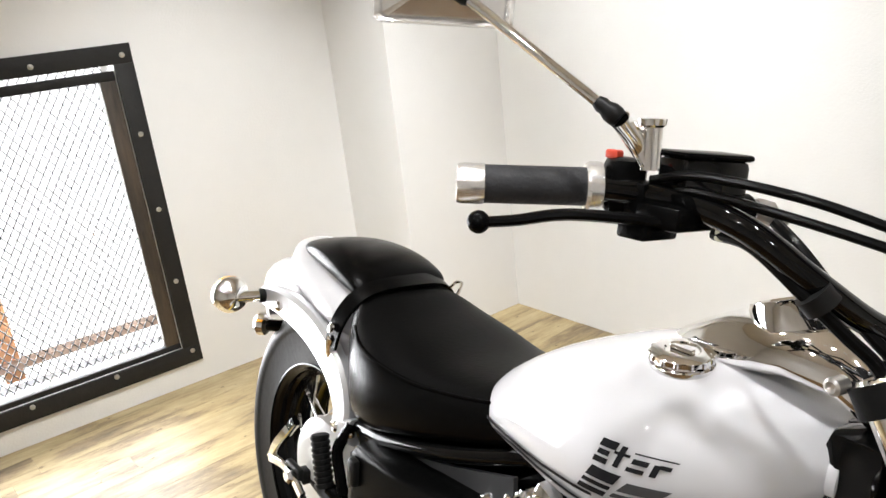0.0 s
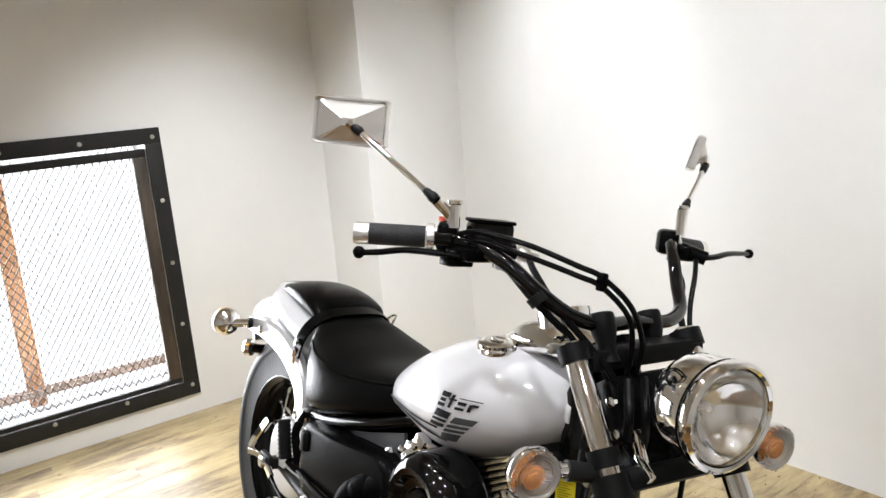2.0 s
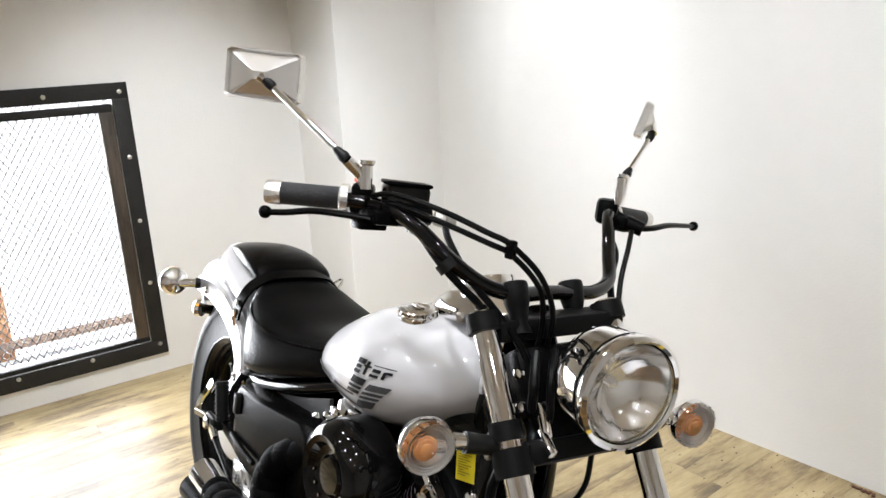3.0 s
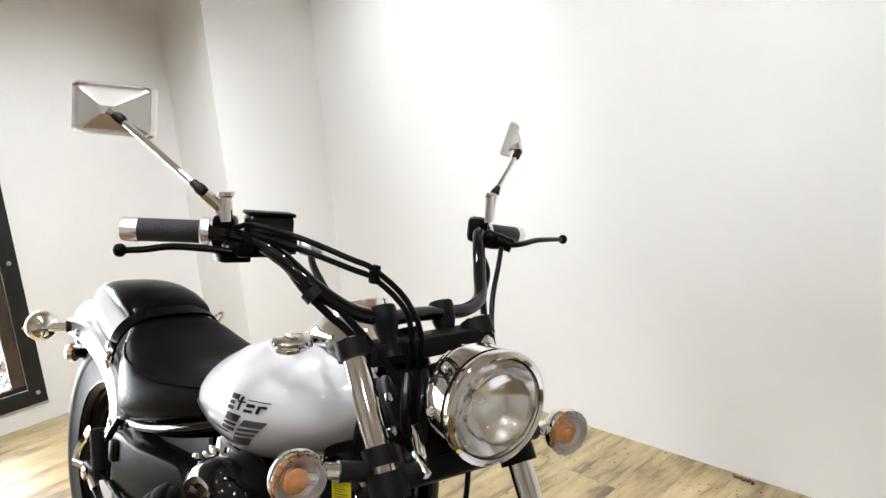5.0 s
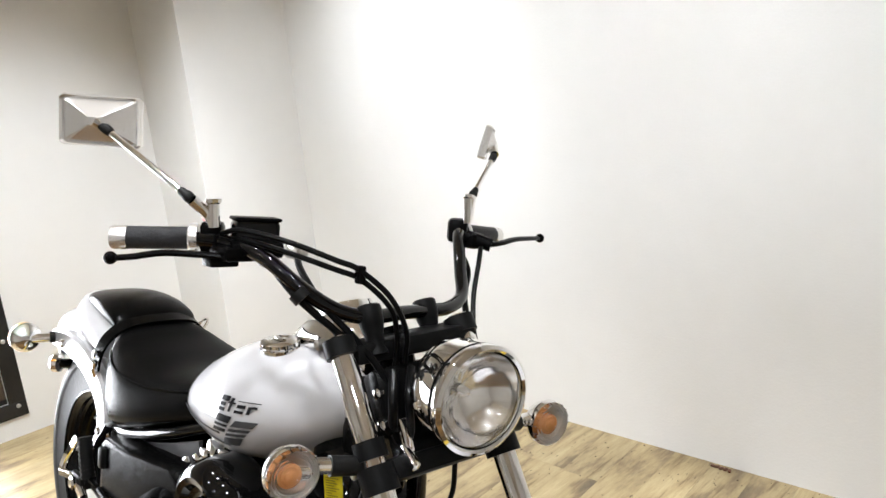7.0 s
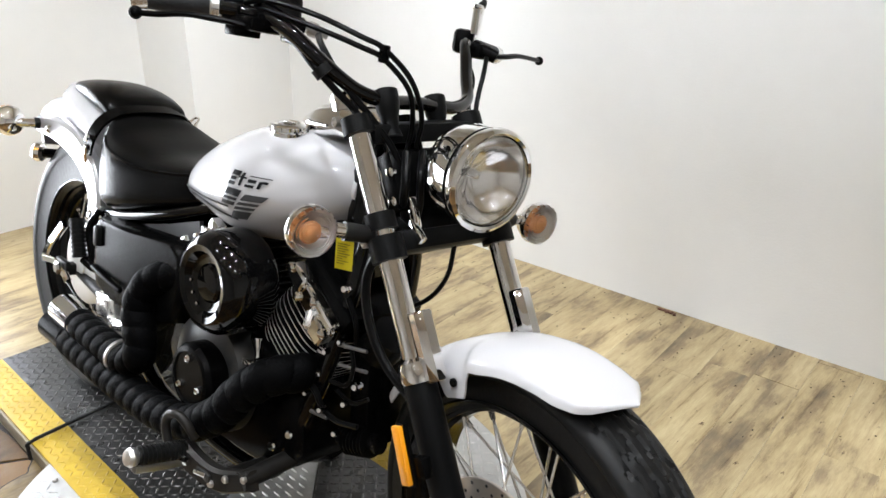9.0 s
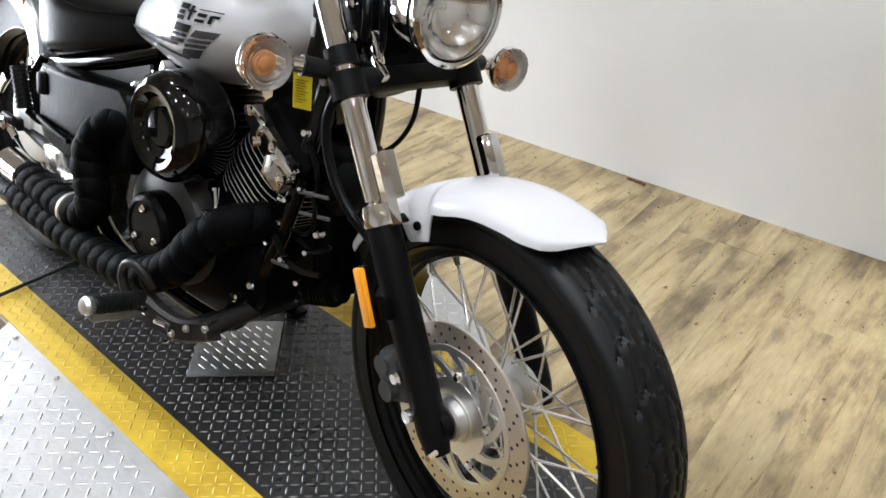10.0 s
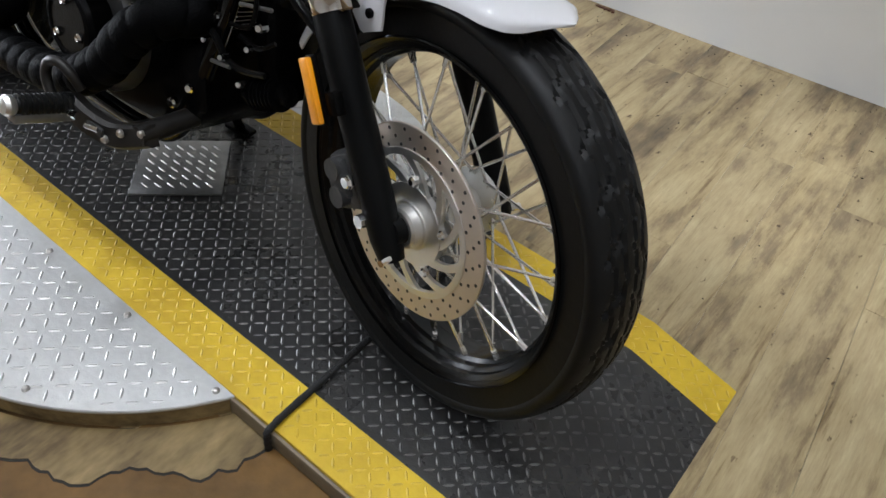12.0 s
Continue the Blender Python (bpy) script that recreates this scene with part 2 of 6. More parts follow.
PALEPLUG = mat("pale_connector", (0.62, 0.60, 0.42), 0.5, var=0.1)
GLASS = mat("clear_lens", (1, 1, 1), 0.03, trans=1.0)
MIRROR = mat("mirror_glass", (0.92, 0.92, 0.92), 0.01, metal=1.0)
EDGEMETAL = mat("dull_edge_metal", (0.25, 0.205, 0.14), 0.55, metal=0.3, var=0.4, scale=9, bump=0.1)
REFLECT = mat("headlamp_reflector", (0.95, 0.95, 0.945), 0.13, metal=1.0, var=0.05, scale=20)
WHITEP = mat("white_plastic", (0.72, 0.71, 0.69), 0.45, var=0.08, scale=12)

# ---------------- mesh helpers ----------------


def part(name, bm, material, parent=None, label="", smooth=True, angle=35, m=None):
    """Links a bmesh as one mesh object under a thing or a part."""
    if m is not None:
        bmesh.ops.transform(bm, matrix=m, verts=bm.verts)
    bmesh.ops.recalc_face_normals(bm, faces=bm.faces)
    me = bpy.data.meshes.new(name)
    bm.to_mesh(me)
    bm.free()
    me.materials.append(material)
    if smooth:
        me.shade_smooth()
        me.set_sharp_from_angle(angle=radians(angle))
    ob = new(name, me)
    if parent is not None:
        ob.parent = parent
    if label:
        tagged(ob, label)
    return ob


def thing(name, label, category, kind="", m=None, group=""):
    ob = new(name)
    ob.empty_display_size = 0.05
    if m is not None:
        ob.matrix_world = m
    return tagged(ob, label, category, group, kind)


def box(bm, c, s, bevel=0.0, rot=None, seg=2):
    m = Matrix.Translation(c) @ (rot or Matrix()) @ Matrix.Diagonal((*s, 1))
    r = bmesh.ops.create_cube(bm, size=1, matrix=m)
    if bevel:
        es = list({e for v in r["verts"] for e in v.link_edges})
        bmesh.ops.bevel(bm, geom=es, offset=bevel, segments=seg, profile=0.5, affect="EDGES")
    return bm


def frame_of(d, up=Vector((0, 0, 1))):
    d = Vector(d).normalized()
    if abs(d.dot(up)) > 0.97:
        up = Vector((1, 0, 0))
    a = up.cross(d).normalized()
    return a, d.cross(a), d


def loft(bm, rings, cap=True, closed=False):
    vs = [[bm.verts.new(p) for p in r] for r in rings]
    n = len(vs[0])
    pairs = list(zip(vs, vs[1:])) + ([(vs[-1], vs[0])] if closed else [])
    for a, b in pairs:
        for i in range(n):
            bm.faces.new((a[i], a[(i + 1) % n], b[(i + 1) % n], b[i]))
    if cap and not closed:
        bm.faces.new(vs[0][::-1])
        bm.faces.new(vs[-1])
    return bm


def rod(bm, p0, p1, r0, r1=None, seg=16):
    p0, p1 = Vector(p0), Vector(p1)
    a, b, _ = frame_of(p1 - p0)
    r1 = r0 if r1 is None else r1
    ring = lambda p, r: [p + r * (math.cos(t) * a + math.sin(t) * b) for t in (2 * math.pi * i / seg for i in range(seg))]
    return loft(bm, [ring(p0, r0), ring(p1, r1)])


def lathe(bm, o, axis, prof, seg=32, cap=True):
    """Turns a profile of (radius, distance along axis) round the axis at o."""
    o = Vector(o)
    a, b, d = frame_of(axis)
    rings = [[o + h * d + max(r, 1e-4) * (math.cos(t) * a + math.sin(t) * b) for t in (2 * math.pi * i / seg for i in range(seg))] for r, h in prof]
    return loft(bm, rings, cap)


def smooth_path(pts, n=8):
    pts = [Vector(p) for p in pts]
    ext = [2 * pts[0] - pts[1]] + pts + [2 * pts[-1] - pts[-2]]
    out = []
    for i in range(1, len(ext) - 2):
        p0, p1, p2, p3 = ext[i - 1:i + 3]
        for k in range(n):
            t = k / n
            out.append(0.5 * (2 * p1 + (p2 - p0) * t + (2 * p0 - 5 * p1 + 4 * p2 - p3) * t * t + (3 * p1 - p0 - 3 * p2 + p3) * t ** 3))
    return out + [pts[-1]]


def tube(bm, pts, r, n=8, seg=10, rad=None):
    """A round tube along a smooth path; rad(s) scales the radius over s from 0 to 1."""
    path = smooth_path(pts, n)
    a = frame_of(path[1] - path[0])[0]
    rings = []
    for i, p in enumerate(path):
        d = (path[min(i + 1, len(path) - 1)] - path[max(i - 1, 0)]).normalized()
        a = (a - a.dot(d) * d).normalized()
        b = d.cross(a)
        rr = r * (rad(i / (len(path) - 1)) if rad else 1)
        rings.append([p + rr * (math.cos(t) * a + math.sin(t) * b) for t in (2 * math.pi * k / seg for k in range(seg))])
    return loft(bm, rings)


def prism(bm, outline, axis, depth):
    """An outline of 3D points pushed along axis by depth."""
    d = Vector(axis) * depth
    return loft(bm, [[Vector(p) for p in outline], [Vector(p) + d for p in outline]])


def oval(cx, zc, hw, hz, y0=0.0, e=2.4, n=28, x=None, zlow=None):
    """A rounded ring in the plane x, with its own lower half height."""
    out = []
    for i in range(n):
        t = 2 * math.pi * i / n
        c, s = math.cos(t), math.sin(t)
        zz = hz if s > 0 or zlow is None else zlow
        out.append(Vector((cx, y0 + hw * math.copysign(abs(c) ** (2 / e), c), zc + zz * math.copysign(abs(s) ** (2 / e), s))))
    return out


B = bmesh.new

# ---------------- the room ----------------
XL = -2.42                                   # wall with the mesh window



def slab(name, pts, z0, z1, material, label, category):
    bm = B()
    loft(bm, [[Vector((x, y, z0)) for x, y in pts], [Vector((x, y, z1)) for x, y in pts]])
    return tagged(part(name, bm, material, None, label, smooth=False), label, category, kind="structure")


floor = slab("floor", [(XL - 0.18, -3.4), (3.35, -3.4), (3.35, yr(3.35) + 0.15), (XL - 0.18, yr(XL - 0.18) + 0.15)], FLOOR - 0.12, FLOOR - 0.004, JOINT, "worn brown wood-look plank floor", "floor")
# unseen ceiling, its beige picked for the light it bounces and the chrome's reflections
slab("ceiling", [(XL - 0.18, -3.4), (3.35, -3.4), (3.35, yr(3.35) + 0.15), (XL - 0.18, yr(XL - 0.18) + 0.15)], CEIL, CEIL + 0.1, CEILM, "unseen plain beige ceiling added over the room", "ceiling")
slab("wall_east", [(XL - 0.2, yr(XL - 0.2)), (3.4, yr(3.4)), (3.4, yr(3.4) + 0.15), (XL - 0.2, yr(XL - 0.2) + 0.15)], FLOOR - 0.1, CEIL, WALL,
     "long plain off-white painted wall", "wall")
slab("pillar", [(XL, 0.85), (-2.02, 0.853), (-2.02, yr(-2.02)), (XL, yr(XL))], FLOOR - 0.1, CEIL - 0.002, WALL, "off-white boxed pillar in the room's corner", "pillar")
# two unseen walls added to close the room, pale for the chrome's reflections
slab("wall_south", [(3.2, -3.4), (3.35, -3.4), (3.35, yr(3.3)), (3.2, yr(3.2) - 0.003)], FLOOR - 0.1, CEIL - 0.002, DIMWALL, "unseen pale beige wall added to close the room", "wall")
slab("wall_west", [(XL, -3.4), (3.195, -3.4), (3.195, -3.25), (XL, -3.25)], FLOOR - 0.1, CEIL - 0.002, DIMWALL, "unseen pale beige wall added to close the room", "wall")
WY0, WY1, WZ0, WZ1 = -1.53, 0.074, 0.098, 1.109     # clear opening of the window
bm = B()
for y0, y1, z0, z1 in ((-3.4, WY0, FLOOR - 0.1, CEIL), (WY1, 1.3, FLOOR - 0.1, CEIL), (WY0, WY1, FLOOR - 0.1, WZ0), (WY0, WY1, WZ1, CEIL)):
    box(bm, (XL - 0.09, (y0 + y1) / 2, (z0 + z1) / 2), (0.18, y1 - y0, z1 - z0))
bmesh.ops.remove_doubles(bm, verts=bm.verts, dist=1e-4)
tagged(part("wall_north", bm, WALL, None, "off-white painted wall with a low window opening", smooth=False), category="wall", kind="structure")

window = thing("window_1", "low window with bolted black steel frame and expanded metal mesh", "window", "structure")
bm = B()
FW = 0.062
for y0, y1, z0, z1 in ((WY0 - FW, WY1 + FW, WZ1, WZ1 + FW), (WY0 - FW, WY1 + FW, WZ0 - FW, WZ0), (WY0 - FW, WY0, WZ0, WZ1), (WY1, WY1 + FW, WZ0, WZ1)):
    box(bm, (XL + 0.006, (y0 + y1) / 2, (z0 + z1) / 2), (0.012, y1 - y0, z1 - z0), 0.0015)
part("window_frame", bm, BLACKSTEEL, window, "flat black steel frame")
for y0, y1, z0, z1, mm, nm in ((WY0, WY1, WZ1 - 0.05, WZ1 - 0.018, BLACKSTEEL, "head_bar"), (WY0, WY1, WZ0 - 0.001, WZ0 + 0.02, BLACKSTEEL, "sill_bar"),
                               (WY1 - 0.052, WY1 - 0.001, WZ0 + 0.02, WZ1 - 0.05, RAWWOOD, "jamb_strip"), (WY0 + 0.001, WY0 + 0.045, WZ0 + 0.02, WZ1 - 0.05, RAWWOOD, "jamb_strip")):
    bm = B()
    box(bm, (XL - 0.02, (y0 + y1) / 2, (z0 + z1) / 2), (0.03, y1 - y0, z1 - z0), 0.003)
    part(nm, bm, mm, window, "rough dark-stained wooden strip" if mm is RAWWOOD else "black steel bar")
bolt0 = None
spots = [(WY1 + FW / 2, z) for z in (0.082, 0.355, 0.62, 0.88, 1.136)] + [(WY0 - FW / 2, z) for z in (0.082, 0.355, 0.62, 0.88, 1.136)]
for k in range(1, 6):
    spots += [(WY1 + FW / 2 - 0.268 * k, 1.136), (WY1 + FW / 2 - 0.268 * k, 0.084)]
for y, z in spots:
    if bolt0 is None:
        bm = B()
        lathe(bm, (0, 0, 0), (1, 0, 0), [(0.0085, 0), (0.0085, 0.003), (0.006, 0.005), (0.002, 0.006)], 12)
        bolt0 = part("bolt", bm, SCREW, window)
        ob = bolt0
    else:
        ob = new("bolt", bolt0.data)
        ob.parent = window
    ob.location = (XL + 0.012, y, z)
# expanded metal mesh: zigzag strands that touch at the tips
bm = B()
PY, PZ, TH = 0.0275, 0.0205, 0.0026
rows = int((WZ1 - WZ0) / PZ)
cols = int((WY1 - WY0 - 0.05) / (PY / 2))
for r in range(rows):
    sgn = 1 if r % 2 else -1
    last = None
    for c in range(cols + 1):
        y = WY0 + 0.02 + c * PY / 2
        z = WZ0 + 0.01 + (r + 0.5) * PZ + (PZ / 2 - 0.0006) * (sgn if c % 2 else -sgn)
        x = XL - 0.040
        q = [bm.verts.new((x + dx, y, z + dz)) for dx, dz in ((-TH, -TH), (TH, -TH), (TH, TH), (-TH, TH))]
        if last:
            for i in range(4):
                bm.faces.new((last[i], last[(i + 1) % 4], q[(i + 1) % 4], q[i]))
        last = q
part("mesh_grille", bm, MESHM, window, "grey expanded metal mesh", smooth=False)

# beyond the window: bright daylight, an orange post and a low ledge
bm = B()
box(bm, (-5.2, -0.8, 1.4), (0.02, 7, 6))
tagged(part("backdrop", bm, OUTDOOR, None, "blown-out white daylight outside", smooth=False), category="backdrop", kind="structure")
bm = B()
box(bm, (-2.84, -0.435, 0.9), (0.06, 0.065, 1.75), 0.004)
tagged(part("orange_post", bm, ORANGE, None, "orange painted upright post outside the window"), category="post")
bm = B()
box(bm, (-2.85, -0.7, -0.16), (0.5, 3.0, 0.12), 0.004)
tagged(part("outdoor_ledge", bm, mat("pale_concrete", (0.6, 0.58, 0.55), 0.8, var=0.25, scale=4, bump=0.2), None, "pale concrete ledge outside the window"), category="ledge")
bm = B()
box(bm, (-2.80, -0.5, 0.095), (0.05, 1.9, 0.030), 0.003)
tagged(part("outdoor_rail", bm, PALERAIL, None, "faded brown bottom rail outside the window"), category="rail")

bm = B()
box(bm, (-2.80, -0.86, 0.165), (0.10, 0.20, 0.16), 0.01)
box(bm, (-2.80, -0.90, 0.0), (0.03, 0.03, 0.24), 0.004)
tagged(part("outdoor_box", bm, BLACKSTEEL, None, "small dark box on a post outside the window"), category="box")

# ceiling downlights, the last three for the added lamps at the wall's foot
bulb0 = None
for bx, by in BULBS:
    if bulb0 is None:
        bulb0 = thing("downlight", "small round recessed ceiling downlight", "light", group="ceiling lights")
        bm = B()
        lathe(bm, (0, 0, 0), (0, 0, -1), [(0.075, 0), (0.075, 0.008), (0.055, 0.012), (0.05, 0.002)], 24, cap=False)
        part("trim_ring", bm, WHITEP, bulb0, "white trim ring")
        bulb0.location = (bx, by, CEIL - 0.001)
    else:
        copy_thing(bulb0, pose(bx, by, CEIL - 0.001))

# fixtures for the added spots, all out of view
spot0 = None
for p, q, e, cone, soft_edge in ADDED_SPOTS:
    m = look(p, q) @ pose(0, 0, 0.012)
    if spot0 is None:
        spot0 = thing("track_spot", "unseen white ceiling spotlight added to light the bike and walls", "light", group="ceiling spotlights")
        bm = B()
        lathe(bm, (0, 0, 0), (0, 0, 1), [(0.044, -0.02), (0.046, 0.0), (0.046, 0.06), (0.030, 0.085), (0.012, 0.09)], 24, cap=False)
        part("shade", bm, WHITEP, spot0, "white cylindrical shade")
        bm = B()
        rod(bm, (0, 0, 0.088), (0, 0, 0.125), 0.009, seg=10)
        part("stem", bm, WHITEP, spot0)
        spot0.matrix_world = m
    else:
        copy_thing(spot0, m)

# ---------------- the display lift ----------------
lift = thing("display_lift", "low black tread-plate motorcycle lift with yellow edge stripes", "lift")
X0, X1, X2, HW, SW = -1.33, 0.62, 0.80, 0.305, 0.087


def deck(name, y0, y1, material, label, z=0.0):
    bm = B()
    xs = [(X0, z), (X1, z), (X2, FLOOR + 0.004)]
    rings = [[Vector((x, y0, zz)), Vector((x, y1, zz)), Vector((x, y1, FLOOR + 0.001)), Vector((x, y0, FLOOR + 0.001))] for x, zz in xs]
    loft(bm, rings)
    return part(name, bm, material, lift, label, smooth=False)


deck("deck", -HW + SW, HW - SW, LIFTBLACK, "worn black tread plate")
deck("stripe", -HW, -HW + SW, LIFTYEL, "yellow painted edge stripe")
deck("stripe", HW - SW, HW, LIFTYEL, "yellow painted edge stripe")
bm = B()
for s in (-1, 1):
    box(bm, ((X0 + X1) / 2, s * (HW + 0.003), FLOOR / 2 - 0.003), (X1 - X0, 0.006, -FLOOR - 0.008), 0.001)
part("side_rail", bm, EDGEMETAL, lift, "dull metal side edge")


def lens_bump(vs, fs, x, y, z, ang, ln=0.0115, wd=0.0036, h=0.0018, dz=0.0):
    c, s = math.cos(ang), math.sin(ang)
    i = len(vs)
    for u, v, w in ((-ln, 0, 0), (-ln * .45, -wd, 0), (ln * .45, -wd, 0), (ln, 0, 0), (ln * .45, wd, 0), (-ln * .45, wd, 0), (-ln * .55, 0, h), (ln * .55, 0, h)):
        vs.append((x + u * c - v * s, y + u * s + v * c, z + w + dz * (u * c - v * s)))
    for f in ((0, 1, 6), (1, 2, 7, 6), (2, 3, 7), (3, 4, 7), (4, 5, 6, 7), (5, 0, 6)):
        fs.append(tuple(i + k for k in f))


def tread(name, inside, material, parent, x0, x1, y0, y1, zf, label, step=0.0275, turn=0.0, ln=0.0115, one_way=False, wd=0.0027):
    vs, fs = [], []
    ct, st = math.cos(turn), math.sin(turn)
    cx, cy = (x0 + x1) / 2, (y0 + y1) / 2
    n = int((x1 - x0) / step) + 2
    k = int((y1 - y0) / step) + 2
    for i in range(-n, n):
        for j in range(-k, k):
            u, v = (i + 0.5) * step, (j + 0.5) * step
            x, y = cx + u * ct - v * st, cy + u * st + v * ct
            if x0 < x < x1 and y0 < y < y1 and inside(x, y):
                z, sl = zf(x)
                lens_bump(vs, fs, x, y, z, turn + math.radians(45 if (i + j) % 2 and not one_way else -45), ln, wd, dz=sl)
    me = bpy.data.meshes.new(name)
    me.from_pydata(vs, [], fs)
    me.materials.append(material)
    ob = new(name, me)
    ob.parent = parent
    return tagged(ob, label, kind="stuff")


def deckz(x):
    if x <= X1:
        return 0.0, 0.0
    k = (FLOOR + 0.004) / (X2 - X1)
    return (x - X1) * k, k


tread("tread_pattern", lambda x, y: True, WORNBLK, lift, X0 + 0.01, X2 - 0.01, -HW + SW + 0.008, HW - SW - 0.008, deckz, "worn raised tread ridges", step=0.0190, ln=0.0095, wd=0.0024)
tread("tread_pattern", lambda x, y: True, WORNYEL, lift, X0 + 0.01, X2 - 0.01, -HW + 0.01, -HW + SW - 0.004, deckz, "worn raised tread ridges", step=0.0190, ln=0.0095, wd=0.0024)
tread("tread_pattern", lambda x, y: True, WORNYEL, lift, X0 + 0.01, X2 - 0.01, HW - SW + 0.004, HW - 0.01, deckz, "worn raised tread ridges", step=0.0190, ln=0.0095, wd=0.0024)

# round turntable under the lift
TX, TY, TR = -0.30, -0.034, 0.56
table = thing("turntable", "round bare aluminium tread-plate turntable under the lift", "turntable")
bm = B()
lathe(bm, (TX, TY, FLOOR + 0.001), (0, 0, 1), [(TR, 0.040), (TR, 0.044), (TR - 0.002, 0.046)], 128)
part("top_plate", bm, ALUPLATE, table, angle=20)
bm = B()
lathe(bm, (TX, TY, FLOOR + 0.001), (0, 0, 1), [(TR - 0.001, 0), (TR - 0.003, 0.003), (TR - 0.003, 0.0398)], 128)
part("base_ring", bm, RIMSTONE, table, "tan stone-coloured base ring", angle=20)
tread("tread_pattern", lambda x, y: (x - TX) ** 2 + (y - TY) ** 2 < (TR - 0.012) ** 2 and abs(y) > HW + 0.012, ALURIDGE, table, TX - TR, TX + TR, TY - TR, TY + TR,
      lambda x: (FLOOR + 0.047, 0.0), "raised aluminium ridges", step=0.0265)
sc = None
for x, y in ((-0.305, -0.323), (-0.072, -0.319), (-0.055, -0.511), (0.161, -0.318), (-0.53, -0.32), (-0.5, -0.45), (-0.72, -0.32), (-0.28, -0.56), (-0.3, 0.34), (0.1, 0.36), (-0.7, 0.34)):
    if sc is None:
        bm = B()
        lathe(bm, (0, 0, 0), (0, 0, 1), [(0.0065, 0), (0.0065, 0.002), (0.004, 0.0045), (0.001, 0.005)], 10)
        sc = part("screw", bm, SCREW, table)
        ob = sc
    else:
        ob = new("screw", sc.data)
        ob.parent = table
    ob.location = (x, y, FLOOR + 0.047)

# loose square tread plate under the kickstand
plate = thing("kickstand_plate", "loose square of bright aluminium tread plate lying on the deck", "plate", m=pose(-0.333, -0.008, 0.0045, 0, 0, 44.5))
bm = B()
box(bm, (0, 0, 0), (0.182, 0.182, 0.005), 0.001)
part("sheet", bm, KICKPLATE, plate)
tread("tread_pattern", lambda x, y: True, ALURIDGE, plate, -0.085, 0.085, -0.085, 0.085, lambda x: (0.0026, 0.0), "raised ridges", step=0.0255, ln=0.0125, one_way=True, wd=0.0024)


def strap(x, w, y1, tilt):
    ob = thing("tie_line", "thin black taped line laid across the lift and over its edge", "line", group="lines over the lift")
    bm = B()
    r = w / 2
    pts = [(x, -HW - 0.008 - r, FLOOR + 0.010), (x, -HW - 0.007 - r, -0.008), (x - tilt * 0.02, -HW - 0.002, r + 0.001), (x - tilt * 0.2, -HW + 0.09, r + 0.003), (x - tilt, y1, r + 0.003)]
    tube(bm, pts, r, n=14, seg=12, rad=lambda f: 1.0 + 0.10 * math.sin(f * 90) * math.sin(f * 37))
    part("cord", bm, STRAPM, ob)


strap(0.281, 0.012, 0.28, 0.02)
strap(-0.887, 0.009, 0.28, 0.022)

# ---------------- the motorcycle ----------------
# Built upright with x ahead, y to its own left side; it leans on its stand and its bars are turned to the side.
bike = thing("motorcycle", "pearl white and black cruiser motorcycle leaning on its side stand", "motorcycle", m=pose(0, -0.07, 0, -13, 0, 0))
RAKE, STEER = radians(31.5), radians(-12)
AX = Vector((-math.sin(RAKE), 0, math.cos(RAKE)))
S0 = Vector((-0.055, 0, 0.87))
F = Matrix.Translation(S0) @ Matrix.Rotation(STEER, 4, AX) @ Matrix.Translation(-S0)
FD = F.to_3x3()
A1, R1 = Vector((0.355, 0, 0.311)), 0.317          # front axle, tyre radius
A2, R2 = Vector((-1.035, 0, 0.338)), 0.338          # rear axle, tyre radius


def tyre(bm, c, r, rim, hw, groove, seg=420):
    """A tyre with cut grooves: groove(k, u) says how deep at step k and across u from -1 to 1."""
    rings = []
    m = 54
    for k in range(seg):
        t = 2 * math.pi * k / seg
        ring = []
        for i in range(m):
            a = math.pi * (-0.16 + 1.32 * i / (m - 1))
            y = hw * math.cos(a)
            rr = rim + 0.012 + (r - rim - 0.012) * max(0.0, (math.sin(a) * 0.5 + 0.5) ** 0.62) if math.sin(a) > -0.4 else rim
            u = y / hw
            rr -= groove(k / seg, u) if abs(u) < 0.9 and rr > r - 0.035 else 0
            ring.append(Vector((c.x + rr * math.cos(t), c.y + y, c.z + rr * math.sin(t))))
        for i in range(4):
            y = hw * 0.75 * (-1 + 2 * i / 3)
            ring.append(Vector((c.x + (rim - 0.004) * math.cos(t), c.y + y, c.z + (rim - 0.004) * math.sin(t))))
        rings.append(ring)
    loft(bm, rings, closed=True)


def cut(dist, w, depth):
    """Depth of a groove of half width w at a distance from its middle, with sloped sides."""
    return depth * max(0.0, min(1.0, (w - dist) / (w * 0.45)))


def saw(v):
    return abs((v % 1.0) * 2 - 1)


def front_groove(f, u):
    v, a = f * 30, abs(u)
    z = saw(v + (0.5 if u > 0 else 0))
    d = cut(abs(a - (0.14 + 0.10 * z)), 0.045, 0.005)
    if 0.24 < a < 0.78:
        d = max(d, cut(abs((v + 0.9 * a + (0.25 if u > 0 else 0)) % 1.0 - 0.5), 0.075, 0.0035))
        d = max(d, cut(abs(a - 0.46 - 0.12 * z), 0.05, 0.004))
    return d


def rear_groove(f, u):
    v, a = f * 22, abs(u)
    d = max(cut(a, 0.05, 0.006), cut(abs(a - 0.38 - 0.04 * saw(v)), 0.04, 0.006))
    if 0.1 < a < 0.85:
        d = max(d, cut(abs((v + 0.8 * a) % 1.0 - 0.5), 0.07, 0.006))
    return d


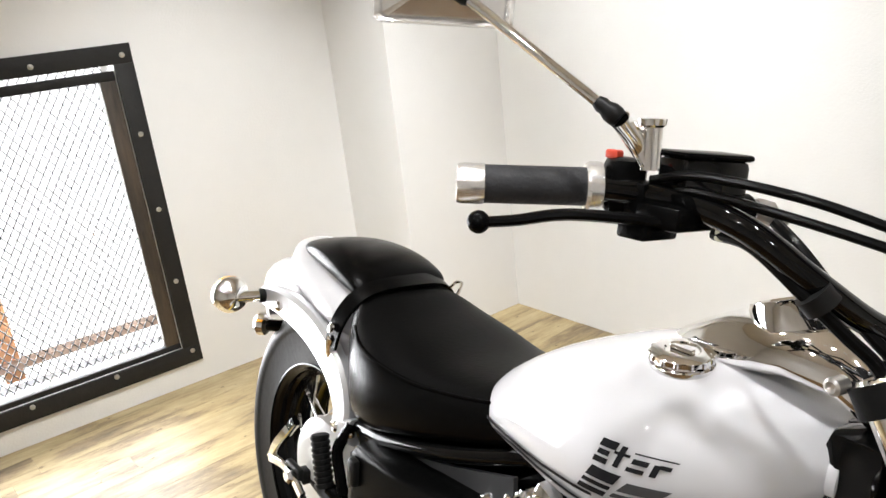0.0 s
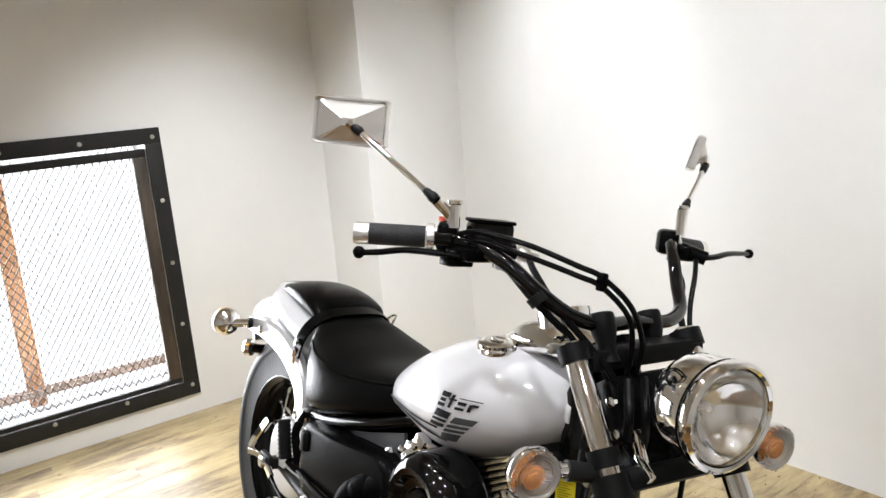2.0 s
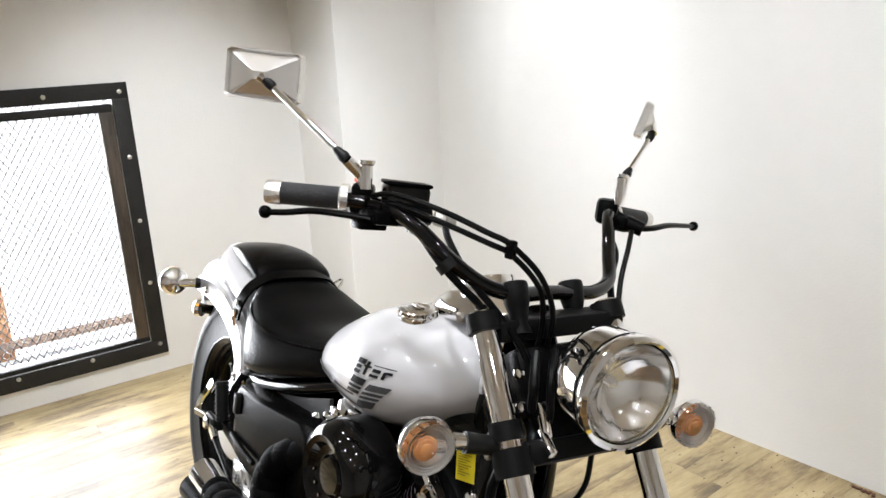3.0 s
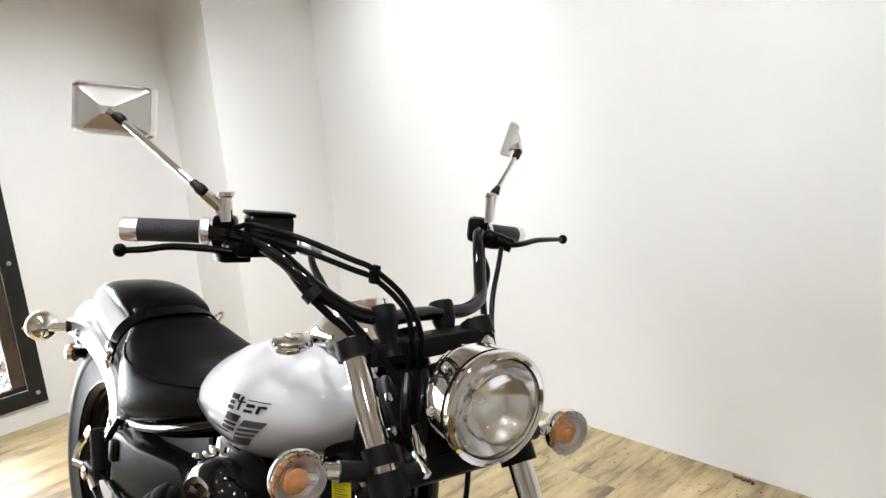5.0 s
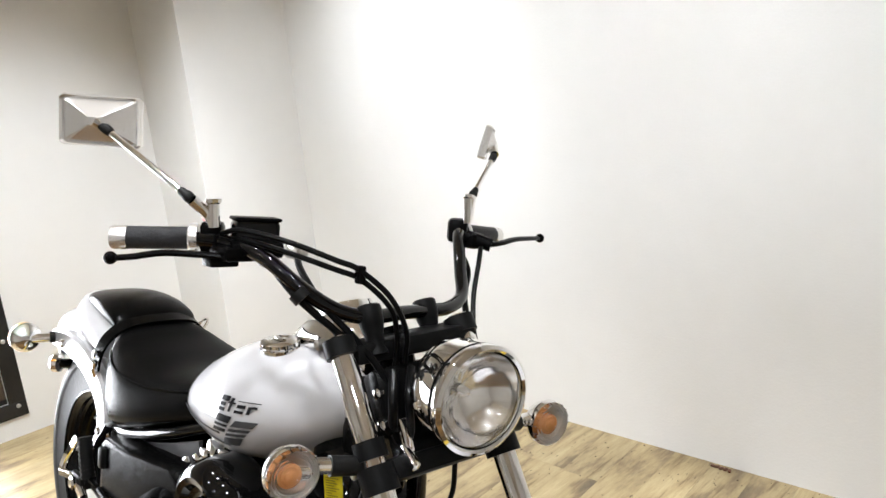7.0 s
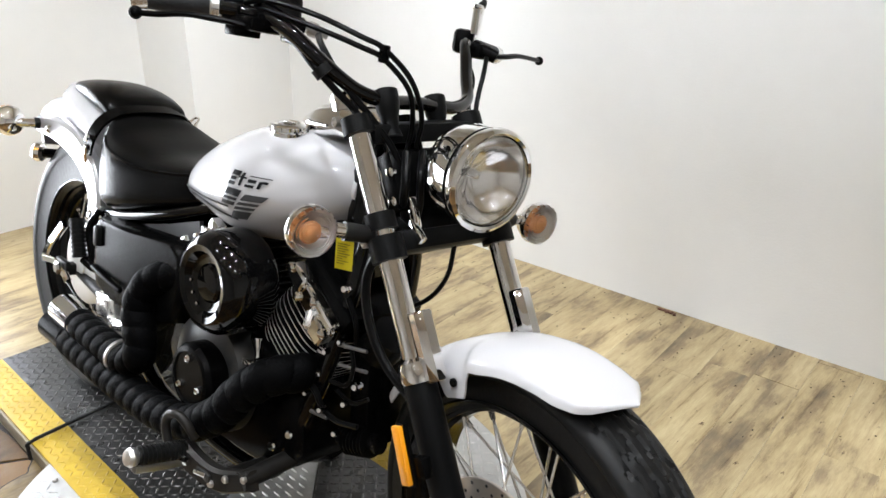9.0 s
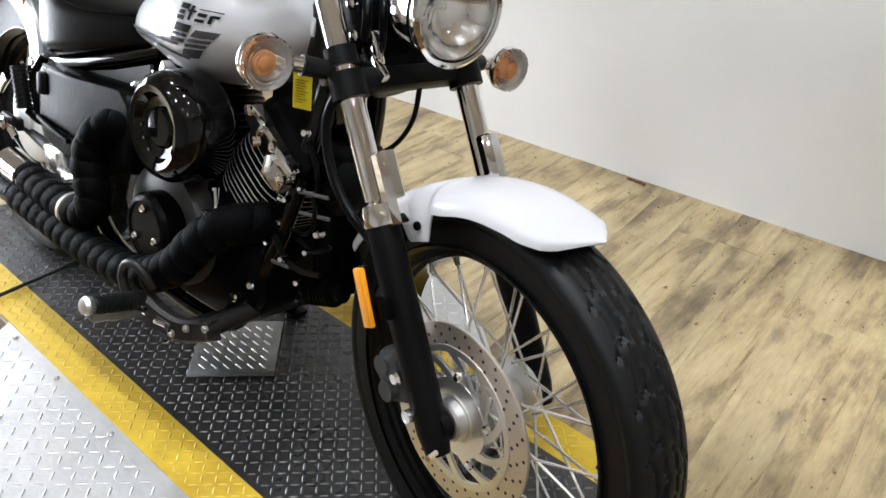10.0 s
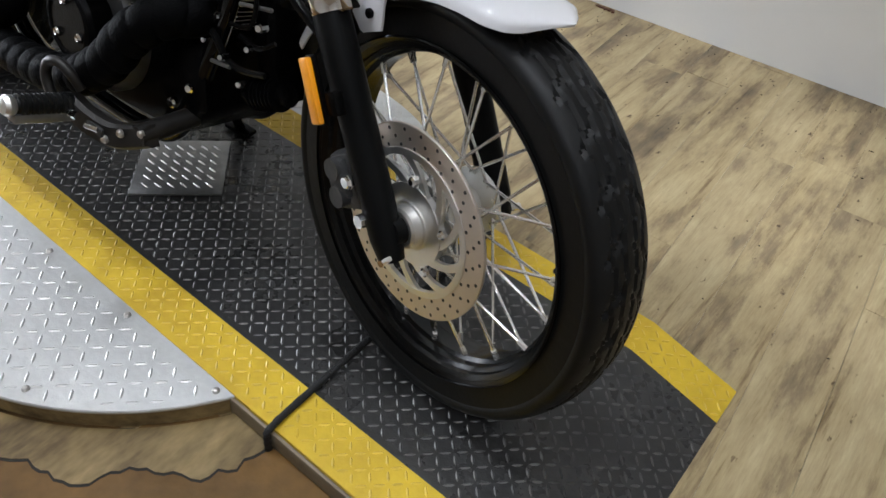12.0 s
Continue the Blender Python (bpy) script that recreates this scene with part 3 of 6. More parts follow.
def wheel_rim(bm, c, r, hw, seg=96):
    half = [(-0.016, 0.0), (-0.016, 0.26), (-0.011, 0.36), (-0.010, 0.56), (-0.0045, 0.64), (-0.004, 0.80), (0.001, 0.86), (0.004, 0.90), (0.009, 0.93),
            (0.012, 0.97), (0.012, 1.0), (0.009, 1.02), (0.0095, 0.99)]
    back = [(0.010, 0.88), (0.004, 0.84), (-0.001, 0.60), (-0.010, 0.20)]
    out = half + back
    prof = [(r + d, hw * w) for d, w in out] + [(r + d, -hw * w) for d, w in reversed(out[1:])]
    rings = [[Vector((c.x + rr * math.cos(t), c.y + y, c.z + rr * math.sin(t))) for rr, y in prof] for t in (2 * math.pi * k / seg for k in range(seg))]
    loft(bm, rings, closed=True)


def spokes(parent, c, rim, hub, hy, n, m, hw=0.012, r=0.0023):
    for k in range(n):
        side = -1 if k % 2 else 1
        t = 2 * math.pi * k / n
        lead = radians(52) * (1 if (k // 2) % 2 else -1)
        p0 = c + Vector((hub * math.cos(t + lead), side * hy, hub * math.sin(t + lead)))
        p1 = c + Vector(((rim - 0.012) * math.cos(t), side * hw, (rim - 0.012) * math.sin(t)))
        bm = B()
        rod(bm, p0, p1, r, seg=7)
        d = (p0 - p1).normalized()
        rod(bm, p1 - d * 0.003, p1 + d * 0.016, r * 1.9, seg=6)
        part("spoke", bm, BRIGHTCHROME, parent, m=m)


# --- front wheel
bm = B()
lathe(bm, A1 + Vector((0, 0.062, 0)), (0, -1, 0), [(0.022, 0), (0.052, 0.004), (0.052, 0.012), (0.030, 0.022), (0.026, 0.05), (0.028, 0.085), (0.058, 0.098), (0.058, 0.108), (0.040, 0.112), (0.036, 0.135), (0.022, 0.137)], 40)
fwheel = part("front_wheel", bm, SATIN, bike, "spoked front wheel with polished hub and black rim", m=F)
bm = B()
tyre(bm, A1, R1, 0.247, 0.053, front_groove)
part("tyre", bm, RUBBER, fwheel, "worn black front tyre with tread grooves", m=F, angle=28)
bm = B()
wheel_rim(bm, A1, 0.243, 0.0535)
part("rim", bm, RIMBLK, fwheel, "semi-gloss black rim", m=F)
spokes(fwheel, A1, 0.241, 0.047, 0.048, 40, F)
bm = B()
rod(bm, A1 + Vector((0.226, 0.004, 0.03)), A1 + Vector((0.198, 0.008, 0.026)), 0.0045, seg=8)
part("valve_stem", bm, RUBBER, fwheel, m=F)
DY = -0.066
bm = B()
lathe(bm, A1 + Vector((0, DY + 0.0025, 0)), (0, -1, 0), [(0.108, 0), (0.144, 0), (0.145, 0.001), (0.145, 0.004), (0.144, 0.005), (0.108, 0.005), (0.107, 0.004), (0.107, 0.001), (0.108, 0)], 96, cap=False)
disc = part("brake_disc", bm, DISCSTEEL, fwheel, "drilled steel brake disc", m=F)
hole0 = None
for k in range(26):
    for rr, ph in ((0.115, 0), (0.126, 0.33), (0.137, 0.66)):
        t = 2 * math.pi * (k + ph) / 26
        p = A1 + Vector((rr * math.cos(t), DY, rr * math.sin(t)))
        if hole0 is None:
            bm = B()
            rod(bm, (0, 0.003, 0), (0, -0.0029, 0), 0.0027, seg=8)
            hole0 = part("drilled_hole", bm, INK, disc, "dark drilled hole")
            ob = hole0
        else:
            ob = new("drilled_hole", hole0.data)
            ob.parent = disc
        ob.matrix_local = F @ Matrix.Translation(p)
bm = B()
lathe(bm, A1 + Vector((0, DY + 0.003, 0)), (0, -1, 0), [(0.101, 0), (0.111, 0), (0.111, 0.007), (0.101, 0.007), (0.101, 0)], 72, cap=False)
lathe(bm, A1 + Vector((0, DY + 0.006, 0)), (0, -1, 0), [(0.03, 0), (0.062, 0), (0.062, 0.010), (0.03, 0.010), (0.03, 0)], 48, cap=False)
carrier = part("disc_carrier", bm, SATIN, disc, "satin aluminium carrier with swept arms", m=F, angle=25)
for k in range(10):
    t = 2 * math.pi * k / 10
    rings = []
    for j in range(6):
        f = j / 5
        rr, tt = 0.056 + 0.049 * f, t + 0.62 * f
        w = 0.0105 - 0.003 * math.sin(math.pi * f)
        p = A1 + Vector((rr * math.cos(tt), DY, rr * math.sin(tt)))
        q = Vector((-math.sin(tt), 0, math.cos(tt)))
        rings.append([p + q * w + Vector((0, 0.003, 0)), p - q * w + Vector((0, 0.003, 0)), p - q * w - Vector((0, 0.003, 0)), p + q * w - Vector((0, 0.003, 0))])
    bm = B()
    loft(bm, rings)
    part("carrier_arm", bm, SATIN, disc, m=F)
for k in range(5):
    t = 2 * math.pi * (k + 0.3) / 5
    bm = B()
    lathe(bm, A1 + Vector((0.07 * math.cos(t), DY - 0.003, 0.07 * math.sin(t))), (0, -1, 0), [(0.0075, 0), (0.0075, 0.005), (0.005, 0.008), (0.001, 0.008)], 8)
    part("disc_bolt", bm, CHROME, disc, m=F)
bm = B()
lathe(bm, A1 + Vector((0, DY - 0.004, 0)), (0, -1, 0), [(0.038, 0), (0.032, 0.004), (0.030, 0.016), (0.026, 0.019), (0.019, 0.019), (0.018, 0.010)], 32)
part("hub_cap", bm, SATIN, fwheel, "polished hub end", m=F)
bm = B()
rod(bm, A1 + Vector((0, -0.112, 0)), A1 + Vector((0, 0.112, 0)), 0.0125, seg=16)
part("axle", bm, SATINBLK, fwheel, m=F)

# --- forks
def fx(z):
    return -0.012 + (0.893 - z) * math.tan(RAKE)


FY = 0.107
fork_dir = Vector((math.sin(RAKE), 0, -math.cos(RAKE)))
for side, nm in ((-1, "fork_leg"), (1, "fork_leg")):
    y = side * FY
    P = lambda z: Vector((fx(z), y, z))
    bm = B()
    pts = [P(0.565), P(0.55), P(0.50), P(0.36), P(0.300), P(0.272)]
    a, b, _ = frame_of(fork_dir)
    rings = []
    for p, r in zip(pts, (0.0235, 0.0252, 0.0252, 0.0242, 0.0236, 0.018)):
        rings.append([p + r * (math.cos(t) * a + math.sin(t) * b) for t in (2 * math.pi * i / 24 for i in range(24))])
    loft(bm, rings)
    rod(bm, A1 + Vector((0, y, 0)), A1 + Vector((0, y - side * 0.024, 0)), 0.021, seg=20)
    leg = part(nm, bm, FLATBLK, bike, "telescopic fork leg with satin black lower tube", m=F)
    bm = B()
    rod(bm, P(0.895), P(0.55), 0.0180, seg=28)
    part("stanchion", bm, CHROME, leg, "chrome fork tube", m=F)
    bm = B()
    lathe(bm, P(0.558), -fork_dir, [(0.0265, 0), (0.0275, 0.004), (0.0275, 0.020), (0.0255, 0.026), (0.0255, 0.030), (0.0182, 0.036)], 28)
    part("chrome_collar", bm, CHROME, leg, m=F)
    bm = B()
    c = P(0.600) + Vector((0.031, side * -0.010, 0.012))
    a_, b_, d_ = frame_of(fork_dir)
    rings = []
    up_ = Vector((math.cos(RAKE), 0, math.sin(RAKE)))
    for h in (-0.056, -0.053, 0.044, 0.047):
        k = 1.0 if -0.055 < h < 0.046 else 0.86
        rings.append([c + fork_dir * h + Vector((0, sy * 0.0165 * k, 0)) + up_ * sx * k for sx, sy in ((-0.010, -1), (0.003, -1), (0.013, -0.45), (0.013, 0.45), (0.003, 1), (-0.010, 1))])
    loft(bm, rings)
    part("chrome_guard", bm, CHROME, leg, "flat chrome fork guard", m=F)
    bm = B()
    rod(bm, A1 + Vector((-0.028, y + side * 0.022, 0.012)), A1 + Vector((-0.028, y + side * 0.034, 0.012)), 0.010, seg=8)
    part("pinch_bolt", bm, CHROME, leg, m=F)
    bm = B()
    rod(bm, P(0.285) + Vector((0.014, side * 0.012, 0)), P(0.285) + Vector((0.018, side * 0.030, 0)), 0.0055, seg=8)
    part("clamp_bolt", bm, CHROME, leg, m=F)
    bm = B()
    lathe(bm, P(0.895), -fork_dir, [(0.0195, 0), (0.0195, 0.008), (0.016, 0.013), (0.002, 0.014)], 24)
    part("fork_cap", bm, CHROME, leg, m=F)
    # amber side reflector on its black bracket
    bm = B()
    rot = Matrix.Rotation(RAKE - radians(5), 4, "Y").inverted()
    rc = Vector((0.247, side * 0.169, 0.486))
    box(bm, rc, (0.020, 0.009, 0.084), 0.003, rot)
    part("reflector", bm, AMBER, leg, "amber reflector", m=F)
    bm = B()
    box(bm, rc + Vector((0.002, -side * 0.008, 0)), (0.022, 0.006, 0.090), 0.002, rot)
    box(bm, rc + Vector((0.022, -side * 0.016, -0.01)), (0.04, 0.016, 0.03), 0.003, rot)
    part("reflector_bracket", bm, SATINBLK, leg, m=F)

# caliper behind the fork leg on the disc's side
bm = B()
cc = Vector((0.265, -0.098, 0.345))
box(bm, cc, (0.062, 0.046, 0.085), 0.012, Matrix.Rotation(-0.5, 4, "Y"))
box(bm, cc + Vector((-0.006, -0.020, 0.004)), (0.040, 0.030, 0.060), 0.010, Matrix.Rotation(-0.5, 4, "Y"))
rod(bm, cc + Vector((-0.012, -0.038, 0.018)), cc + Vector((-0.012, -0.01, 0.018)), 0.016, seg=18)
rod(bm, cc + Vector((0.004, -0.038, -0.018)), cc + Vector((0.004, -0.01, -0.018)), 0.016, seg=18)
caliper = part("brake_caliper", bm, CALGREY, bike, "dark grey twin-piston brake caliper", m=F)
bm = B()
lathe(bm, Vector((0.287, -0.126, 0.362)), (0, -1, 0), [(0.011, 0), (0.011, 0.008), (0.008, 0.012), (0.001, 0.012)], 8)
part("caliper_bolt", bm, CHROME, caliper, m=F)
bm = B()
tube(bm, [cc + Vector((-0.02, -0.02, 0.04)), cc + Vector((-0.035, -0.02, 0.10)), (0.185, -0.105, 0.49), (0.105, -0.118, 0.545), (0.055, -0.118, 0.60), (0.03, -0.11, 0.66), (0.045, -0.10, 0.72)], 0.0075, seg=10)
part("brake_hose", bm, CABLE, caliper, "black rubber brake hose")

# --- fork clamps
for z, h, hx, hy, nm in ((0.892, 0.024, 0.036, 0.118, "upper_clamp"), (0.729, 0.034, 0.040, 0.118, "lower_clamp")):
    bm = B()
    c = Vector((fx(z) - 0.012, 0, z - (0.022 if z > 0.8 else 0)))
    rot = Matrix.Rotation(-RAKE, 4, "Y")
    if z > 0.8:
        box(bm, c + Vector((0.008, 0.014, 0.010)), (0.058, 0.212, 0.030), 0.005, Matrix.Rotation(-0.12, 4, "Y"))
    else:
        box(bm, c, (hx * 1.2, hy * 2, h), 0.010, rot)
    for s in (-1, 1):
        rod(bm, Vector((fx(z), s * FY, z)) + fork_dir * h * 0.55, Vector((fx(z), s * FY, z)) - fork_dir * h * 0.55, 0.0245 if z > 0.8 else 0.027, seg=28)
        if z < 0.8:
            rod(bm, Vector((fx(0.764), s * FY, 0.764)) + fork_dir * 0.013, Vector((fx(0.764), s * FY, 0.764)) - fork_dir * 0.013, 0.0235, seg=28)
    clamp = part(nm, bm, FLATBLK, bike, "black triple clamp", m=F)
    for s in (-1, 1):
        bm = B()
        q = Vector((fx(z) - 0.030, s * (FY + 0.010), z + 0.002))
        lathe(bm, q, (0, s, 0), [(0.008, 0), (0.008, 0.014), (0.005, 0.016), (0.002, 0.013)], 14)
        part("pinch_bolt", bm, SCREW, clamp, m=F)
bm = B()
rod(bm, S0 + AX * 0.02, S0 - AX * 0.20, 0.032, seg=24)
box(bm, Vector((0.028, 0, 0.81)), (0.05, 0.15, 0.10), 0.012, Matrix.Rotation(-RAKE, 4, "Y"))
box(bm, Vector((0.05, 0.0, 0.755)), (0.06, 0.11, 0.06), 0.012, Matrix.Rotation(-RAKE, 4, "Y"))
head = part("steering_head", bm, SATINBLK, bike, "black steering head and headlamp bracket", m=F)
for p in ((0.035, -0.07, 0.83), (0.055, -0.075, 0.79), (0.03, -0.06, 0.775)):
    bm = B()
    lathe(bm, Vector(p), (0.3, -1, 0.1), [(0.008, 0), (0.008, 0.008), (0.003, 0.010)], 8)
    part("bracket_bolt", bm, CHROME, head, m=F)
bm = B()
box(bm, (0.075, -0.055, 0.775), (0.016, 0.014, 0.050), 0.004, Matrix.Rotation(-0.5, 4, "Y"))
box(bm, (0.095, -0.060, 0.752), (0.040, 0.012, 0.014), 0.003, Matrix.Rotation(0.6, 4, "Y"))
part("horn_bracket", bm, CHROME, head, "small chrome bracket", m=F)
bm = B()
tube(bm, [(0.04, -0.05, 0.86), (0.07, -0.07, 0.82), (0.06, -0.06, 0.77), (0.08, -0.03, 0.73)], 0.007)
tube(bm, [(0.04, -0.02, 0.86), (0.08, -0.05, 0.83), (0.075, -0.045, 0.78), (0.06, -0.05, 0.74)], 0.006)
tube(bm, [(0.03, 0.03, 0.86), (0.06, 0.06, 0.80), (0.05, 0.05, 0.76), (0.03, 0.02, 0.73)], 0.005)
part("wiring", bm, CABLE, head, "black wiring loom", m=F)

# --- headlamp
HLc = Vector((0.178, 0.004, 0.845))
HM = F @ Matrix.Translation(HLc) @ Matrix.Scale(0.85, 4) @ Matrix.Translation(-HLc)
hd = Vector((math.cos(radians(2)), 0, -math.sin(radians(2))))
bm = B()
lathe(bm, HLc, -hd, [(0.0795, -0.004), (0.084, -0.007), (0.090, -0.003), (0.0915, 0.006), (0.089, 0.016), (0.0865, 0.019), (0.0865, 0.024), (0.086, 0.06), (0.078, 0.088), (0.060, 0.108), (0.030, 0.120), (0.002, 0.122)], 56, cap=False)
lampbody = part("headlamp", bm, CHROME, bike, "round chrome headlamp with clear ribbed lens", m=HM)
bm = B()
lathe(bm, HLc, -hd, [(0.0795, 0.000), (0.075, 0.012), (0.066, 0.028), (0.052, 0.043), (0.034, 0.054), (0.016, 0.059), (0.001, 0.059)], 72, cap=False)
for v in bm.verts:
    w = v.co - HLc
    v.co += hd * 0.0007 * math.sin(w.y * 900) * min(1, Vector((w.y, w.z)).length / 0.03) * (1 if Vector((w.y, w.z)).length < 0.077 else 0)
part("reflector_bowl", bm, REFLECT, lampbody, "fluted mirror reflector", m=HM)
bm = B()
lathe(bm, HLc, hd, [(0.0795, 0.0), (0.076, 0.006), (0.062, 0.013), (0.04, 0.018), (0.018, 0.0205), (0.001, 0.021), (0.001, 0.0185), (0.018, 0.018), (0.04, 0.0155), (0.062, 0.0105), (0.076, 0.003), (0.0795, -0.003)], 48, cap=False)
lens = part("lens", bm, GLASS, lampbody, "clear domed glass lens", m=HM)
lens.visible_shadow = False
bm = B()
lathe(bm, HLc - hd * 0.055, hd, [(0.008, 0), (0.008, 0.010), (0.006, 0.018), (0.002, 0.020)], 16)
part("bulb", bm, REFLECT, lampbody, "small silvered bulb", m=HM)
bm = B()
lathe(bm, HLc, -hd, [(0.0865, 0.0195), (0.088, 0.0205), (0.088, 0.0225), (0.0865, 0.0235)], 48, cap=False)
part("rim_gasket", bm, SATINBLK, lampbody, m=HM)
# black ring that draws the dark gap between rim and lens
bm = B()
lathe(bm, HLc, -hd, [(0.0845, -0.0045), (0.0800, 0.004), (0.0770, 0.006), (0.0755, 0.003), (0.0765, 0.001), (0.0795, -0.001), (0.0845, -0.0045)], 56, cap=False)
part("lens_seal", bm, SATINBLK, lampbody, "black ring drawn for the dark gap round the lens", m=HM)
for s in (-1, 1):
    bm = B()
    lathe(bm, HLc + Vector((-0.055, s * 0.080, -0.005)), (0, s, 0), [(0.008, 0), (0.008, 0.006), (0.006, 0.009), (0.001, 0.009)], 14)
    part("side_bolt", bm, CHROME, lampbody, m=HM)

# --- turn signals
def signal(c, d, stem_to, name="turn_signal", clear=True):
    c, d = Vector(c), Vector(d).normalized()
    K = Matrix.Translation(c) @ Matrix.Scale(0.88, 4) @ Matrix.Translation(-c)
    bm = B()
    lathe(bm, c, -d, [(0.041, -0.006), (0.0425, 0.0), (0.0425, 0.006), (0.040, 0.010), (0.034, 0.024), (0.020, 0.036), (0.002, 0.040)], 36, cap=False)
    body = part(name, bm, CHROME, bike, "round chrome turn signal with clear lens and amber bulb" if clear else "round chrome rear turn signal seen from its back", m=K)
    bm = B()
    lathe(bm, c, d, [(0.041, 0.004), (0.042, 0.009), (0.040, 0.015), (0.033, 0.020), (0.026, 0.020), (0.018, 0.023), (0.001, 0.024)], 32, cap=False)
    lathe(bm, c, d, [(0.039, 0.004), (0.039, 0.009), (0.036, 0.014), (0.028, 0.0175), (0.018, 0.0205), (0.001, 0.0215)], 32, cap=False)
    ob = part("lens", bm, GLASS if clear else AMBER, body, "clear fluted lens" if clear else "amber lens", m=K)
    ob.visible_shadow = False
    bm = B()
    lathe(bm, c, d, [(0.040, 0.001), (0.037, -0.003), (0.0355, -0.001), (0.032, -0.006), (0.0305, -0.004), (0.027, -0.009), (0.0255, -0.007), (0.022, -0.012), (0.010, -0.016), (0.001, -0.016)], 32, cap=False)
    part("reflector_bowl", bm, SIGBOWL, body, "bright reflector", m=K)
    bm = B()
    lathe(bm, c - d * 0.012 + Vector((0, -0.006, 0.001)), d, [(0.016, 0.004), (0.0165, 0.008), (0.013, 0.010), (0.0125, 0.014), (0.008, 0.015), (0.0075, 0.018), (0.001, 0.020)], 28)
    part("bulb", bm, AMBERBULB, body, "amber bulb", m=K)
    for k in range(18):
        t = 2 * math.pi * k / 18
        a, b, _ = frame_of(d)
        q = c + d * 0.008 + 0.0398 * (math.cos(t) * a + math.sin(t) * b)
        bm = B()
        rod(bm, q - d * 0.006, q + d * 0.007, 0.0022, 0.0014, seg=5)
        rib = part("lens_rib", bm, GLASS, body, m=K)
        rib.visible_shadow = False
    st = Vector(stem_to)
    s0 = c - d * 0.022
    bm = B()
    rod(bm, s0, s0.lerp(st, 0.62), 0.0115, seg=16)
    part("stem", bm, CHROME, body)
    bm = B()
    rod(bm, s0.lerp(st, 0.55), st, 0.0145, 0.013, seg=16)
    part("rubber_sleeve", bm, RUBBER, body)


fd = FD @ Vector((1, 0, -0.05))
signal((0.034, -0.236, 0.743), fd, F @ Vector((fx(0.745) - 0.01, -FY - 0.01, 0.745)))
signal((0.105, 0.215, 0.748), fd, F @ Vector((fx(0.745) - 0.01, FY + 0.01, 0.745)))
signal((-1.215, -0.182, 0.668), (-1, 0, 0), (-1.17, -0.098, 0.672), clear=False)
signal((-1.215, 0.182, 0.668), (-1, 0, 0), (-1.17, 0.098, 0.672), clear=False)

# hanging tag
bm = B()
tg = [Vector((0.010, -0.165, 0.721)), Vector((0.034, -0.151, 0.721)), Vector((0.026, -0.139, 0.670)), Vector((0.002, -0.153, 0.670))]
loft(bm, [[p for p in tg], [p + Vector((0.0003, -0.0005, 0)) for p in tg]])
tag = part("paper_tag", bm, TAGM, bike, "yellow paper tag hanging from the turn signal", smooth=False)
bm = B()
ex, ez, o = (tg[1] - tg[0]), (tg[3] - tg[0]), tg[0] + Vector((0.0008, -0.0012, 0))
for k in range(9):
    f0, ln = 0.14 + 0.08 * k, (0.7, 0.5, 0.62, 0.44, 0.7, 0.55, 0.3, 0.62, 0.4)[k]
    q = [o + ex * 0.12 + ez * f0, o + ex * (0.12 + ln) + ez * f0, o + ex * (0.12 + ln) + ez * (f0 + 0.028), o + ex * 0.12 + ez * (f0 + 0.028)]
    loft(bm, [q, [p + Vector((0.0002, -0.0003, 0)) for p in q]])
part("print_bars", bm, TAGPRINT, tag, "printed lines", smooth=False)
bm = B()
tube(bm, [tg[0].lerp(tg[1], 0.5), tg[0].lerp(tg[1], 0.5) + Vector((0.002, 0.004, 0.010)), (0.02, -0.145, 0.742)], 0.0012, seg=5)
part("tie_wire", bm, SCREW, tag)

# --- front fender
def shell(path, half, thick, flange, n=9, drop=None):
    """A curved mudguard along a path in the plane y = 0: rings of outer and inner arcs; drop(s) is the depth of the sides."""
    rings = []
    for i, p in enumerate(path):
        d = (path[min(i + 1, len(path) - 1)] - path[max(i - 1, 0)]).normalized()
        nrm = Vector((d.z, 0, -d.x))
        if nrm.dot(p - path[len(path) // 2] + Vector((0, 0, 0.5))) < 0:
            nrm = -nrm
        s = i / (len(path) - 1)
        dp = drop(s)
        hw = half(s)
        outer, inner = [], []
        for k in range(n):
            u = -1 + 2 * k / (n - 1)
            a = u * math.pi / 2
            y = hw * (math.sin(a) if abs(u) < 1 else math.copysign(1, u))
            h = -dp * (1 - math.cos(a)) ** 1.6
            outer.append(p + Vector((0, y, 0)) + nrm * h)
            inner.append(p + Vector((0, y * max(0.15, 1 - thick / hw), 0)) + nrm * (h - thick * (1 if abs(u) < 1 else 0)))
        rings.append(outer + inner[::-1])
    return rings


path = []
for k in range(73):
    a = 152 - 84 * k / 72
    rr = 0.339 + 0.004 * max(0.0, (134 - a) / 63) ** 2 + 0.016 * max(0.0, (84 - a) / 16) ** 2
    path.append(A1 + Vector((rr * math.cos(radians(a)), 0, rr * math.sin(radians(a)))))


def ease(v):
    v = max(0.0, min(1.0, v))
    return v * v * (3 - 2 * v)


def fdrop(s):
    """Depth of the front mudguard's sides: a bolt lobe at the fork, an arch, then a shallow skirt before the point."""
    a = 152 - 84 * s
    lobe = ease((124 - a) / 3.0) * (1 - ease((112.5 - a) / 4.0))
    base = float(np.interp(a, (68, 70, 73, 78, 84, 90, 97, 105, 112, 152), (0.001, 0.008, 0.019, 0.023, 0.024, 0.027, 0.032, 0.039, 0.038, 0.030)))
    return base + 0.040 * lobe


